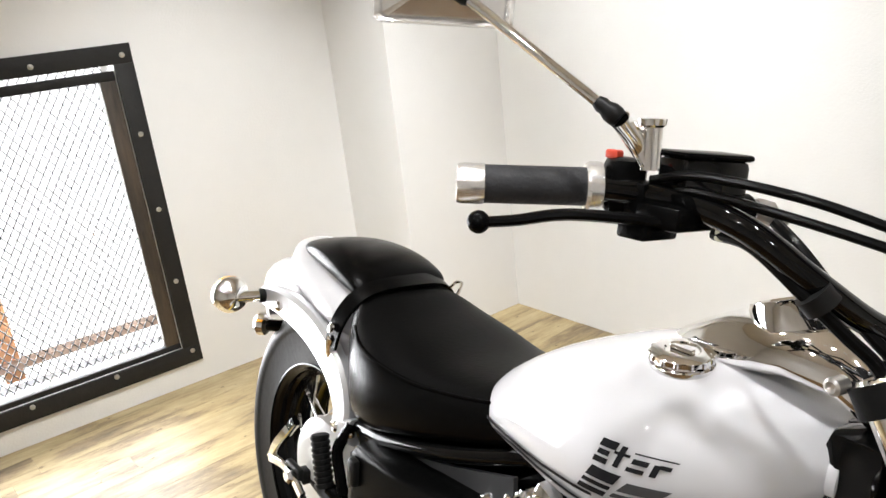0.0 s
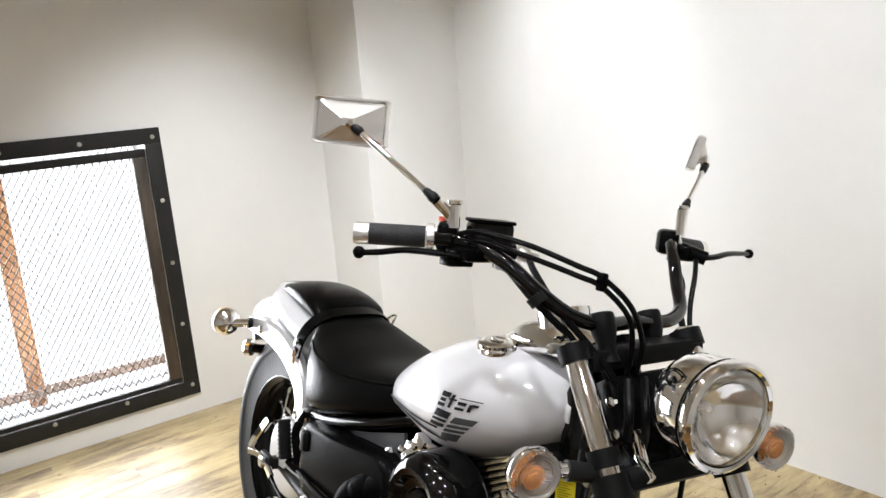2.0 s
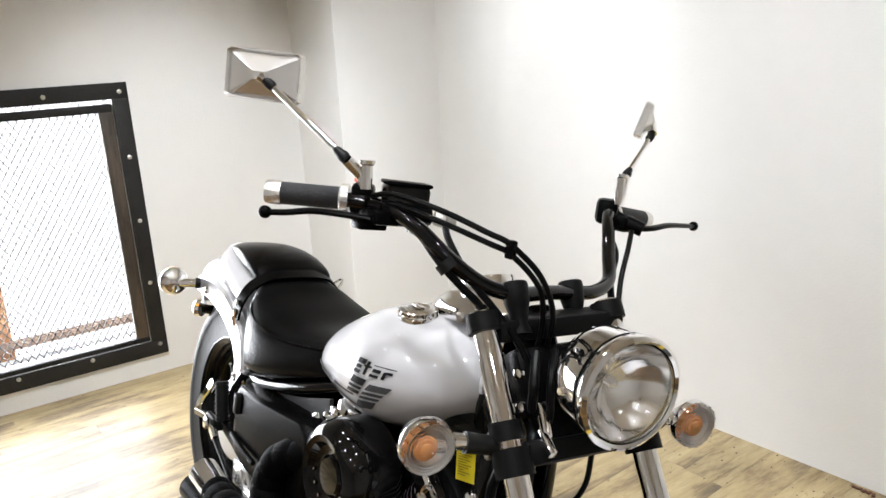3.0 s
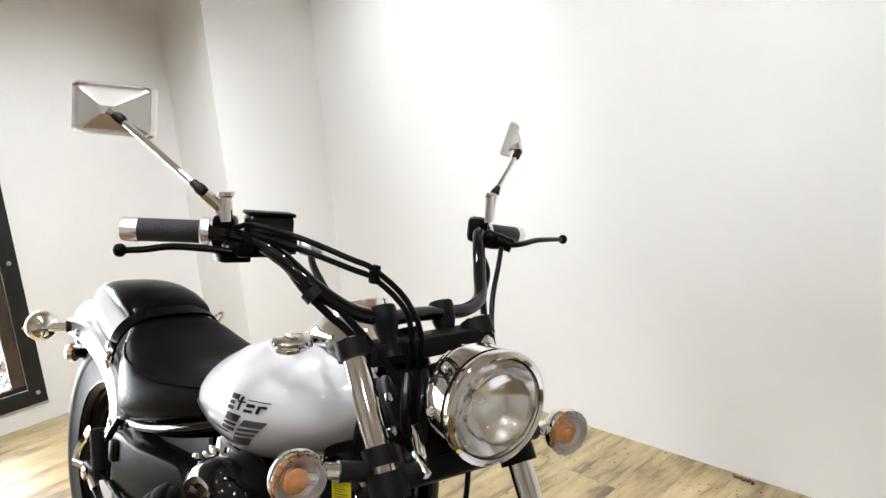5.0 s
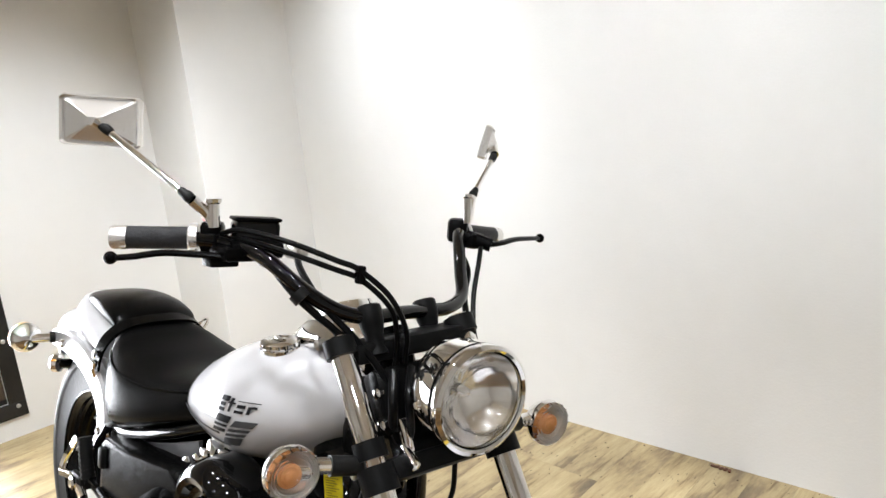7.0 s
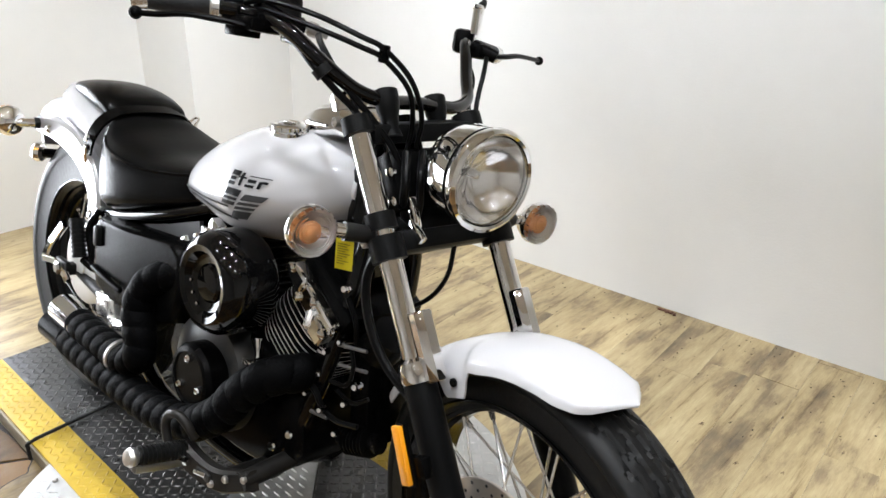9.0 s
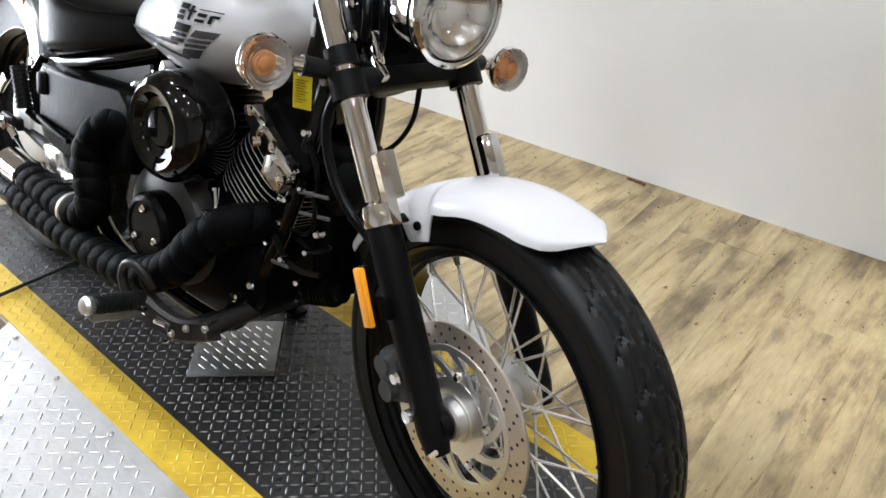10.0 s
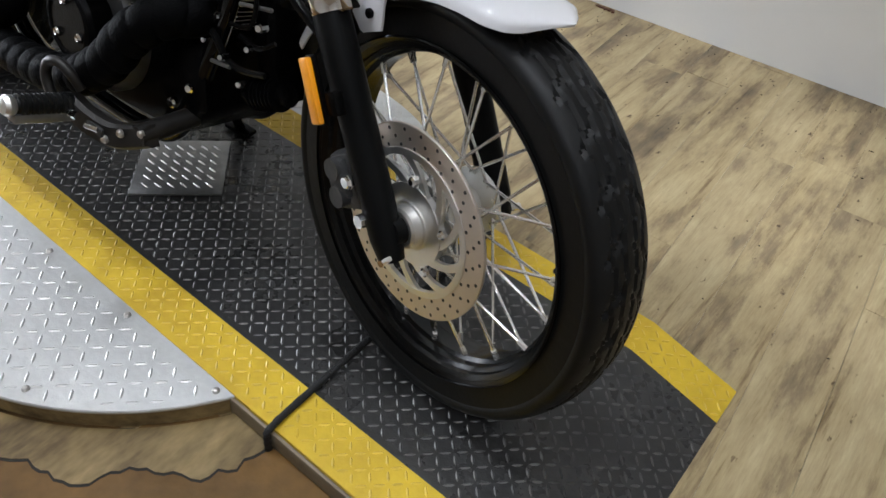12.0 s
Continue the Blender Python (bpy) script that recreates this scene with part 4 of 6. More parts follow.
bm = B()
loft(bm, shell(path, lambda s: float(np.interp(s, (0, 0.76, 0.86, 0.92, 0.96, 1.0), (0.075, 0.075, 0.071, 0.062, 0.036, 0.002))), 0.003, 0, 15, fdrop))
ff = part("front_fender", bm, WHITE, bike, "pearl white front mudguard with a pointed front edge", m=F, angle=50)
for s in (-1, 1):
    bm = B()
    lathe(bm, Vector((0.2322, s * 0.0745, 0.568)), (0, s, 0), [(0.0065, 0), (0.0065, 0.004), (0.004, 0.006), (0.002, 0.004)], 14)
    part("fender_bolt", bm, SATINBLK, ff, m=F)
    bm = B()
    box(bm, A1 + Vector((-0.175, s * 0.073, 0.225)), (0.05, 0.006, 0.035), 0.002, Matrix.Rotation(0.7, 4, "Y"))
    part("fender_stay", bm, SATINBLK, ff, m=F)

# --- tank
TS = [(-0.572, 0.6565, 0.005, 0.003, 0.006), (-0.566, 0.658, 0.014, 0.008, 0.028), (-0.551, 0.6634, 0.0336, 0.0152, 0.0627), (-0.518, 0.6729, 0.0619, 0.0317, 0.0974), (-0.468, 0.6873, 0.0819, 0.0528, 0.1226),
      (-0.408, 0.7011, 0.0995, 0.0728, 0.1435), (-0.328, 0.7133, 0.1194, 0.0953, 0.165), (-0.248, 0.7277, 0.1187, 0.0982, 0.1727), (-0.178, 0.741, 0.0920, 0.0754, 0.1433), (-0.128, 0.7503, 0.0688, 0.0532, 0.1031), (-0.098, 0.7583, 0.0523, 0.0358, 0.0707), (-0.085, 0.763, 0.040, 0.026, 0.050)]
dense = []
for i in range(len(TS) - 1):
    for k in range(5):
        f = k / 5
        p0, p1, p2, p3 = (np.array(TS[max(0, min(len(TS) - 1, j))]) for j in (i - 1, i, i + 1, i + 2))
        dense.append(0.5 * (2 * p1 + (p2 - p0) * f + (2 * p0 - 5 * p1 + 4 * p2 - p3) * f * f + (3 * p1 - p0 - 3 * p2 + p3) * f ** 3))
dense.append(np.array(TS[-1]))
TE = 2.25
bm = B()
loft(bm, [oval(x, zc, max(hw, 0.004), max(ht, 0.004), 0, TE, 44, zlow=max(hl, 0.004)) for x, zc, ht, hl, hw in dense])
tank = part("fuel_tank", bm, WHITE, bike, "pearl white teardrop fuel tank with dark side graphics", angle=60)
# front end coloured black for the dark open gap inside the flange
tank.data.materials.append(SATINBLK)
for pg in tank.data.polygons:
    pg.material_index = 1 if pg.center.x > -0.0854 else 0
bm = B()
loft(bm, [oval(x, 0.763, 0.050 * k, 0.040 * k, 0, TE, 44, zlow=0.026 * k) for x, k in ((-0.091, 1.12), (-0.085, 1.16), (-0.079, 1.16), (-0.078, 1.10), (-0.083, 0.99))], cap=False)
part("front_flange", bm, WHITE, tank, "welded white seam flange")
DX = np.array([d[0] for d in dense])


def tank_at(x):
    return [float(np.interp(x, DX, [d[k] for d in dense])) for k in range(1, 5)]


def tank_skin(x, z, off=0.0024):
    zc, ht, hl, hw = tank_at(x)
    q = abs(z - zc) / (ht if z > zc else hl)
    return Vector((x, -hw * max(0.0, 1 - min(q, 1) ** TE) ** (1 / TE) - off, z))


def decal(name, quads, material, n=8):
    """Thin strips laid on the tank's side; each is a quad of (x, z) corners."""
    bm = B()
    for q in quads:
        q = [Vector((a, b)) for a, b in q]
        grid = [[bm.verts.new(tank_skin(*(q[0].lerp(q[1], i / n).lerp(q[3].lerp(q[2], i / n), j / 4)))) for j in range(5)] for i in range(n + 1)]
        for i in range(n):
            for j in range(4):
                bm.faces.new((grid[i][j], grid[i + 1][j], grid[i + 1][j + 1], grid[i][j + 1]))
    return part(name, bm, material, tank, smooth=False)


def mark(u0, u1, v0, v1):
    """A slanted block in the script's own frame: u along it, v across it."""
    q = []
    for u, v in ((u0, v0), (u1, v0), (u1, v1), (u0, v1)):
        q.append((-0.263 + u * 0.074 + v * 0.006, 0.739 + u * 0.003 + v * 0.022))
    return q


for shape in (((0.0, 0.22, -0.05, 0.24), (0.02, 0.20, 0.36, 0.62), (0.0, 0.26, 0.74, 1.12)), ((0.31, 0.39, 0.0, 1.05), (0.25, 0.47, 0.60, 0.74)),
              ((0.49, 0.71, -0.02, 0.20), (0.52, 0.72, 0.38, 0.64)), ((0.78, 0.86, 0.0, 0.60), (0.84, 0.98, 0.44, 0.64)), ((0.50, 1.02, 0.84, 0.91),)):
    decal("script_shape", [mark(*q) for q in shape], DECAL, 6)


def bars(tl, tr, bl, br, cuts):
    tl, tr, bl, br = (Vector(p) for p in (tl, tr, bl, br))
    out = []
    for f0, f1 in cuts:
        out.append([tuple(p) for p in (tl.lerp(bl, f0), tr.lerp(br, f0), tr.lerp(br, f1), tl.lerp(bl, f1))])
    return out


for bar in bars((-0.223, 0.728), (-0.184, 0.731), (-0.266, 0.676), (-0.231, 0.681), ((0, 0.24), (0.31, 0.42), (0.49, 0.60), (0.67, 1.0))):
    decal("graphic_bar", [bar], DECALGREY, 5)
for bar in bars((-0.262, 0.733), (-0.229, 0.733), (-0.282, 0.700), (-0.248, 0.702), ((0, 0.40), (0.50, 0.66), (0.76, 0.98))):
    decal("graphic_blade", [bar], DECAL, 5)
pin = []
for pts, th in (([(-0.560, 0.659), (-0.530, 0.671), (-0.499, 0.680), (-0.440, 0.686), (-0.383, 0.690), (-0.301, 0.697), (-0.262, 0.700)], 0.0042),
                ([(-0.470, 0.676), (-0.412, 0.682), (-0.342, 0.684), (-0.285, 0.682), (-0.250, 0.680)], 0.0055)):
    for (xa, za), (xb, zb) in zip(pts, pts[1:]):
        pin.append([(xa, za), (xb, zb), (xb, zb - th), (xa, za - th)])
decal("pinstripe", pin, DECAL, 4)
cn = Vector((0.02, -0.16, 0.98)).normalized()
c0 = tank_skin(-0.242, 0.837, 0.0)
bm = B()
lathe(bm, c0 - cn * 0.004, cn, [(0.034, -0.006), (0.034, 0.002), (0.031, 0.004), (0.0305, 0.006), (0.0325, 0.007), (0.0325, 0.012), (0.030, 0.014), (0.019, 0.0155), (0.017, 0.0135), (0.001, 0.0135)], 40)
for k in range(14):
    t = 2 * math.pi * k / 14
    a_, b_, _ = frame_of(cn)
    q = c0 + cn * 0.0055 + 0.0318 * (math.cos(t) * a_ + math.sin(t) * b_)
    rod(bm, q - cn * 0.003, q + cn * 0.003, 0.0028, seg=8)
capob = part("filler_cap", bm, CHROME, tank, "round chrome filler cap")
bm = B()
box(bm, c0 + cn * 0.0115, (0.026, 0.009, 0.005), 0.0015)
part("cap_key_cover", bm, CHROME, capob)
bm = B()
cons = []
for x, zt, hw in ((-0.305, 0.838, 0.010), (-0.29, 0.852, 0.026), (-0.265, 0.868, 0.040), (-0.225, 0.889, 0.052), (-0.15, 0.903, 0.056), (-0.10, 0.897, 0.050), (-0.07, 0.875, 0.036)):
    cons.append(oval(x, zt - 0.045, hw, 0.045, 0.0, 2.3, 28, zlow=0.02))
loft(bm, cons)
console = part("instrument_console", bm, CHROME, bike, "chrome instrument console on top of the tank")
gn = Vector((-0.35, 0, 0.94)).normalized()
bm = B()
lathe(bm, Vector((-0.165, 0, 0.895)), gn, [(0.046, -0.01), (0.047, 0.014), (0.045, 0.020), (0.040, 0.020), (0.039, 0.016), (0.001, 0.016)], 40)
gauge = part("speedometer", bm, CHROME, console, "round chrome-rimmed speedometer")
bm = B()
lathe(bm, Vector((-0.165, 0, 0.895)) + gn * 0.0165, gn, [(0.0385, 0), (0.0385, 0.001), (0.001, 0.001)], 32)
part("dial", bm, INK, gauge, "black dial")

# --- handlebar and controls
bm = B()
tube(bm, [(-0.245, -0.238, 1.018), (-0.190, -0.205, 1.016), (-0.130, -0.185, 1.000), (-0.078, -0.155, 0.962), (-0.048, -0.112, 0.932), (-0.030, -0.065, 0.922), (-0.036, 0.0, 0.922), (-0.042, 0.065, 0.920),
          (-0.048, 0.120, 0.920), (-0.068, 0.172, 0.934), (-0.105, 0.205, 0.970), (-0.138, 0.232, 1.010), (-0.170, 0.262, 1.032), (-0.203, 0.296, 1.034), (-0.216, 0.340, 1.030)], 0.0114, seg=18, n=8)
hbar = part("handlebar", bm, GLOSSBLK, bike, "wide black pulled-back handlebar")
for p in ((-0.026, -0.066, 0.918), (-0.044, 0.066, 0.915)):
    p = Vector(p)
    up = (AX * 0.75 + Vector((0.0, 0, 0.25))).normalized()
    bm = B()
    lathe(bm, p - up * 0.040, up, [(0.017, -0.012), (0.014, 0.0), (0.014, 0.016), (0.018, 0.030), (0.0195, 0.040), (0.0195, 0.056), (0.0185, 0.061), (0.016, 0.063), (0.001, 0.062)], 26)
    part("riser", bm, FLATBLK, hbar, "black handlebar riser")


def grip(p0, p1):
    p0, p1 = Vector(p0), Vector(p1)
    d = (p1 - p0).normalized()
    ln = (p1 - p0).length
    bm = B()
    lathe(bm, p0, d, [(0.0165, 0), (0.0172, 0.004), (0.0172, ln - 0.014), (0.0165, ln - 0.012)], 24)
    g = part("grip", bm, GRIPM, hbar, "grey-black rubber grip with chrome ends")
    bm = B()
    lathe(bm, p1 - d * 0.014, d, [(0.0178, 0), (0.0182, 0.002), (0.0182, 0.020), (0.0168, 0.024), (0.010, 0.025), (0.001, 0.024)], 24)
    part("chrome_end", bm, BRIGHTCHROME, g)
    bm = B()
    lathe(bm, p0 - d * 0.008, d, [(0.022, 0), (0.0225, 0.003), (0.0225, 0.011), (0.020, 0.014)], 24)
    part("chrome_collar", bm, BRIGHTCHROME, g)


GI, GO = Vector((-0.252, -0.236, 1.018)), Vector((-0.318, -0.322, 1.013))
grip(GI, GO)
grip((-0.212, 0.318, 1.031), (-0.232, 0.440, 1.022))
# switch and throttle housing
gd = (GO - GI).normalized()
bm = B()
box(bm, GI - gd * 0.028 + Vector((0, 0, 0.002)), (0.034, 0.040, 0.050), 0.009, Matrix.Rotation(math.atan2(gd.y, gd.x), 4, "Z"))
box(bm, GI - gd * 0.030 + Vector((0.018, 0, -0.006)), (0.030, 0.030, 0.030), 0.006)
sw = part("switch_housing", bm, SATINBLK, hbar, "black throttle and switch housing")
bm = B()
box(bm, GI - gd * 0.022 + Vector((-0.006, 0, 0.029)), (0.014, 0.010, 0.008), 0.002)
part("stop_switch", bm, RED, sw, "red stop switch")
# brake master cylinder
bm = B()
box(bm, (-0.186, -0.170, 1.028), (0.042, 0.068, 0.048), 0.007, Matrix.Rotation(radians(-16), 4, "Z"))
mc = part("master_cylinder", bm, GLOSSBLK, hbar, "black brake fluid reservoir")
bm = B()
box(bm, (-0.186, -0.170, 1.0535), (0.044, 0.071, 0.006), 0.003, Matrix.Rotation(radians(-16), 4, "Z"))
part("reservoir_lid", bm, SATINBLK, mc)
bm = B()
rod(bm, (-0.178, -0.215, 1.008), (-0.160, -0.140, 1.010), 0.014, seg=18)
box(bm, (-0.185, -0.200, 1.002), (0.045, 0.060, 0.022), 0.006)
box(bm, (-0.200, -0.218, 0.988), (0.030, 0.046, 0.014), 0.003)
part("lever_bracket", bm, SATINBLK, mc)
bm = B()
lathe(bm, (-0.155, -0.135, 1.010), (0.4, 0.9, -0.2), [(0.010, 0), (0.012, 0.004), (0.012, 0.016), (0.007, 0.020), (0.007, 0.034)], 10)
part("banjo_bolt", bm, SCREW, mc)
bm = B()
box(bm, (-0.158, -0.165, 0.990), (0.016, 0.014, 0.014), 0.002)
part("switch_plug", bm, PALEPLUG, mc, "pale brake-light connector")


def lever(pts, ball, name):
    path = smooth_path(pts, 8)
    rings = []
    for i, p in enumerate(path):
        d = (path[min(i + 1, len(path) - 1)] - path[max(i - 1, 0)]).normalized()
        a = Vector((0, 0, 1)).cross(d).normalized()
        b = d.cross(a)
        f = i / (len(path) - 1)
        w, h = 0.0095 - 0.0035 * f, 0.0055 - 0.0010 * f
        rings.append([p + a * w * math.cos(t) + b * h * math.sin(t) for t in (2 * math.pi * k / 10 for k in range(10))])
    bm = B()
    loft(bm, rings)
    lv = part(name, bm, SATINBLK, hbar, "black lever with ball end")
    bm = B()
    bmesh.ops.create_uvsphere(bm, u_segments=16, v_segments=12, radius=0.0095, matrix=Matrix.Translation(ball))
    part("ball_end", bm, SATINBLK, lv)
    return lv


lever([(-0.175, -0.205, 0.995), (-0.195, -0.245, 0.999), (-0.222, -0.296, 1.000), (-0.243, -0.330, 0.993), (-0.256, -0.353, 0.990)], (-0.258, -0.357, 0.990), "brake_lever")
lever([(-0.118, 0.285, 1.016), (-0.112, 0.320, 1.020), (-0.120, 0.372, 1.026), (-0.135, 0.440, 1.026), (-0.147, 0.484, 1.025)], (-0.148, 0.488, 1.025), "clutch_lever")
bm = B()
box(bm, (-0.200, 0.290, 1.036), (0.040, 0.044, 0.048), 0.010, Matrix.Rotation(radians(45), 4, "Z"))
box(bm, (-0.150, 0.275, 1.022), (0.050, 0.038, 0.030), 0.008)
rod(bm, (-0.150, 0.262, 1.030), (-0.110, 0.290, 1.016), 0.013, seg=14)
part("switch_housing", bm, SATINBLK, hbar, "black switch and clutch lever housing")


# --- mirrors
def mirror_on_bar(post_base, post_top, joint, tip, corners, back):
    post_base, post_top, joint, tip = map(Vector, (post_base, post_top, joint, tip))
    bm = B()
    d = (post_top - post_base).normalized()
    ln = (post_top - post_base).length
    lathe(bm, post_base, d, [(0.0085, 0), (0.0085, ln - 0.008), (0.011, ln - 0.006), (0.012, ln - 0.001), (0.010, ln), (0.001, ln)], 20)
    mir = part("mirror", bm, CHROME, hbar, "rectangular chrome mirror on a slim stalk")
    dj = (tip - joint).normalized()
    bm = B()
    tube(bm, [post_base + d * 0.004, post_base + d * 0.012 + dj * 0.012, joint - dj * 0.006], 0.0085, seg=14)
    part("stalk_foot", bm, CHROME, mir)
    bm = B()
    rod(bm, joint, tip, 0.0048, seg=14)
    part("stalk", bm, CHROME, mir, "slim chrome stalk")
    bm = B()
    lathe(bm, joint - dj * 0.006, dj, [(0.007, 0), (0.0085, 0.004), (0.0085, 0.010), (0.0065, 0.015), (0.0068, 0.019), (0.005, 0.024)], 14)
    part("rubber_boot", bm, RUBBER, mir, "black rubber joint boot")
    bm = B()
    lathe(bm, tip - dj * 0.018, dj, [(0.0055, 0), (0.0075, 0.004), (0.008, 0.012), (0.007, 0.020)], 14)
    part("rubber_boot", bm, RUBBER, mir, "black rubber joint boot")
    c = sum((Vector(p) for p in corners), Vector()) / 4
    nb = Vector(back).normalized()
    apex = c + nb * 0.024

    def ring(scale, h):
        out = []
        for i in range(4):
            p, q, r = Vector(corners[i - 1]), Vector(corners[i]), Vector(corners[(i + 1) % 4])
            for f in (0.13, 0.05, 0.0):
                pt = q.lerp(p, f)
                if f == 0.0:
                    continue
                out.append(c + (pt - c) * scale + nb * h)
            out.append(c + (q.lerp(p, 0.02).lerp(r, 0.02) - c) * scale * 0.985 + nb * h)
            for f in (0.05, 0.13):
                out.append(c + (q.lerp(r, f) - c) * scale + nb * h)
        return out

    bm = B()
    loft(bm, [ring(0.97, -0.006), ring(1.02, -0.004), ring(1.03, 0.003), ring(0.98, 0.010), ring(0.92, 0.008)], cap=False)
    part("mirror_rim", bm, BRIGHTCHROME, mir)
    bm = B()
    loft(bm, [ring(0.94, 0.005), ring(0.16, 0.024)])
    part("mirror_back", bm, BRIGHTCHROME, mir, "faceted chrome mirror back", angle=10)
    bm = B()
    loft(bm, [ring(0.97, -0.0045), ring(0.97, -0.003)])
    part("mirror_glass", bm, MIRROR, mir, "mirror glass", smooth=False)
    bm = B()
    rod(bm, apex - nb * 0.006, tip + dj * 0.004, 0.010, 0.009, seg=14)
    part("ball_joint", bm, CHROME, mir)


u = Vector((0.066, 0.105, 0.0)).normalized()
e1 = Vector((0.72, 0.69, 0.0)).normalized() * 0.060
e2 = Vector((0.08, -0.05, 0.99)).normalized() * 0.0365
cR = Vector((-0.349, -0.340, 1.184))
mirror_on_bar((-0.192, -0.235, 1.040), (-0.194, -0.237, 1.082), (-0.208, -0.268, 1.082), (-0.330, -0.345, 1.176),
              [cR - e1 - e2, cR + e1 - e2, cR + e1 + e2, cR - e1 + e2], e1.cross(e2) * (1 if e1.cross(e2).x > 0 else -1))
cL = Vector((-0.258, 0.418, 1.217))
f1 = Vector((-0.62, 0.785, 0.0)).normalized() * 0.050
f2 = Vector((0.18, 0.14, 0.97)).normalized() * 0.0345
mirror_on_bar((-0.172, 0.286, 1.052), (-0.177, 0.289, 1.108), (-0.186, 0.312, 1.108), (-0.223, 0.408, 1.190),
              [cL - f1 - f2, cL + f1 - f2, cL + f1 + f2, cL - f1 + f2], f1.cross(f2) * (1 if f1.cross(f2).x > 0 else -1))

# --- cables and hoses
cables = (("throttle_cable", [(-0.205, -0.215, 1.030), (-0.165, -0.205, 1.038), (-0.085, -0.180, 1.030), (-0.02, -0.140, 1.010), (0.004, -0.118, 0.999), (0.030, -0.080, 0.962), (0.030, -0.045, 0.910), (0.020, -0.035, 0.860)], 0.0042),
          ("throttle_cable", [(-0.210, -0.212, 1.020), (-0.165, -0.200, 1.024), (-0.090, -0.170, 1.012), (-0.024, -0.136, 0.996), (0.000, -0.110, 0.984), (0.022, -0.072, 0.945), (0.018, -0.050, 0.895), (0.010, -0.045, 0.850)], 0.0042),
          ("brake_hose", [(-0.148, -0.118, 1.004), (-0.105, -0.140, 0.985), (-0.060, -0.130, 0.940), (-0.020, -0.100, 0.895), (0.015, -0.075, 0.850), (0.03, -0.06, 0.80)], 0.0054),
          ("wiring_sleeve", [(-0.170, -0.165, 0.988), (-0.130, -0.172, 0.985), (-0.085, -0.165, 0.955), (-0.058, -0.140, 0.925), (-0.040, -0.115, 0.900), (-0.03, -0.09, 0.86)], 0.0058),
          ("clutch_cable", [(-0.118, 0.270, 1.012), (-0.098, 0.245, 0.985), (-0.080, 0.218, 0.930), (-0.050, 0.190, 0.880), (0.0, 0.15, 0.84), (0.03, 0.10, 0.80)], 0.0046),
          ("wiring_sleeve", [(-0.165, 0.255, 1.010), (-0.120, 0.240, 0.970), (-0.100, 0.215, 0.930), (-0.070, 0.190, 0.900), (-0.03, 0.16, 0.86)], 0.0060),
          ("speedo_cable", [(0.085, 0.02, 0.72), (0.070, 0.035, 0.66), (0.038, 0.042, 0.61), (-0.005, 0.038, 0.575), (-0.06, 0.03, 0.55)], 0.0042))
for nm, pts, r in cables:
    bm = B()
    tube(bm, pts, r, seg=10)
    part(nm, bm, CABLE, bike, "black sheathed cable")
bm = B()
box(bm, (0.003, -0.115, 0.992), (0.014, 0.012, 0.026), 0.003)
part("cable_clip", bm, SATINBLK, bike)
bm = B()
rod(bm, (-0.080, -0.162, 0.958), (-0.072, -0.155, 0.948), 0.0155, seg=14)
part("cable_tie", bm, RUBBER, bike)

# --- rider seat, pillion pad, strap
def pad(stations, e=2.8, n=36):
    return [oval(x, (zb + zt) / 2, hw, (zt - zb) / 2, 0, e, n) for x, zb, zt, hw in stations]


def dense_st(st, k=4):
    st = [np.array(s) for s in st]
    out = []
    for i in range(len(st) - 1):
        p0, p1, p2, p3 = st[max(0, i - 1)], st[i], st[i + 1], st[min(len(st) - 1, i + 2)]
        for j in range(k):
            f = j / k
            out.append(0.5 * (2 * p1 + (p2 - p0) * f + (2 * p0 - 5 * p1 + 4 * p2 - p3) * f * f + (3 * p1 - p0 - 3 * p2 + p3) * f ** 3))
    return out + [st[-1]]


SEAT = [(-0.395, 0.660, 0.690, 0.060), (-0.415, 0.648, 0.708, 0.085), (-0.48, 0.632, 0.716, 0.108), (-0.56, 0.608, 0.708, 0.128), (-0.64, 0.584, 0.706, 0.146), (-0.72, 0.562, 0.720, 0.157),
        (-0.78, 0.552, 0.734, 0.150), (-0.825, 0.566, 0.750, 0.132), (-0.862, 0.620, 0.758, 0.108), (-0.882, 0.690, 0.748, 0.075)]
bm = B()
rings = []
for x, zb, zt, hw in dense_st(SEAT):
    ring = []
    for k in range(44):
        t = 2 * math.pi * k / 44
        e = 2.9 if math.sin(t) >= 0 else 5.5
        ring.append(Vector((x, hw * math.copysign(abs(math.cos(t)) ** (2 / e), math.cos(t)), (zb + zt) / 2 + (zt - zb) / 2 * math.copysign(abs(math.sin(t)) ** (2 / e), math.sin(t)))))
    rings.append(ring)
loft(bm, rings)
seat = part("rider_seat", bm, LEATHER, bike, "black leather rider seat with stitched edge", angle=60)
for s in (-1, 1):
    bm = B()
    tube(bm, [(x, s * hw * 0.945, (zb + zt) / 2 + (zt - zb) / 2 * 0.555) for x, zb, zt, hw in SEAT[1:-2]], 0.0026, seg=6)
    part("piping", bm, LEATHER, seat, "raised seam piping")
bm = B()
rings = []
for x, zb, zt, hw in dense_st(SEAT[1:-1]):
    o_, i_ = [], []
    for k in range(15):
        t = math.pi * (0.15 + 0.70 * k / 14)
        cy_, sz_ = math.copysign(abs(math.cos(t)) ** (2 / 2.9), math.cos(t)), math.sin(t) ** (2 / 2.9)
        for lst, g in ((o_, 0.0014 if 0 < k < 14 else -0.0003), (i_, -0.002)):
            lst.append(Vector((x, (hw + g) * cy_, (zb + zt) / 2 + ((zt - zb) / 2 + g) * sz_)))
    rings.append(o_ + i_[::-1])
loft(bm, rings)
part("seat_panel", bm, LEATHERGREY, seat, "matt black top panel", angle=60)
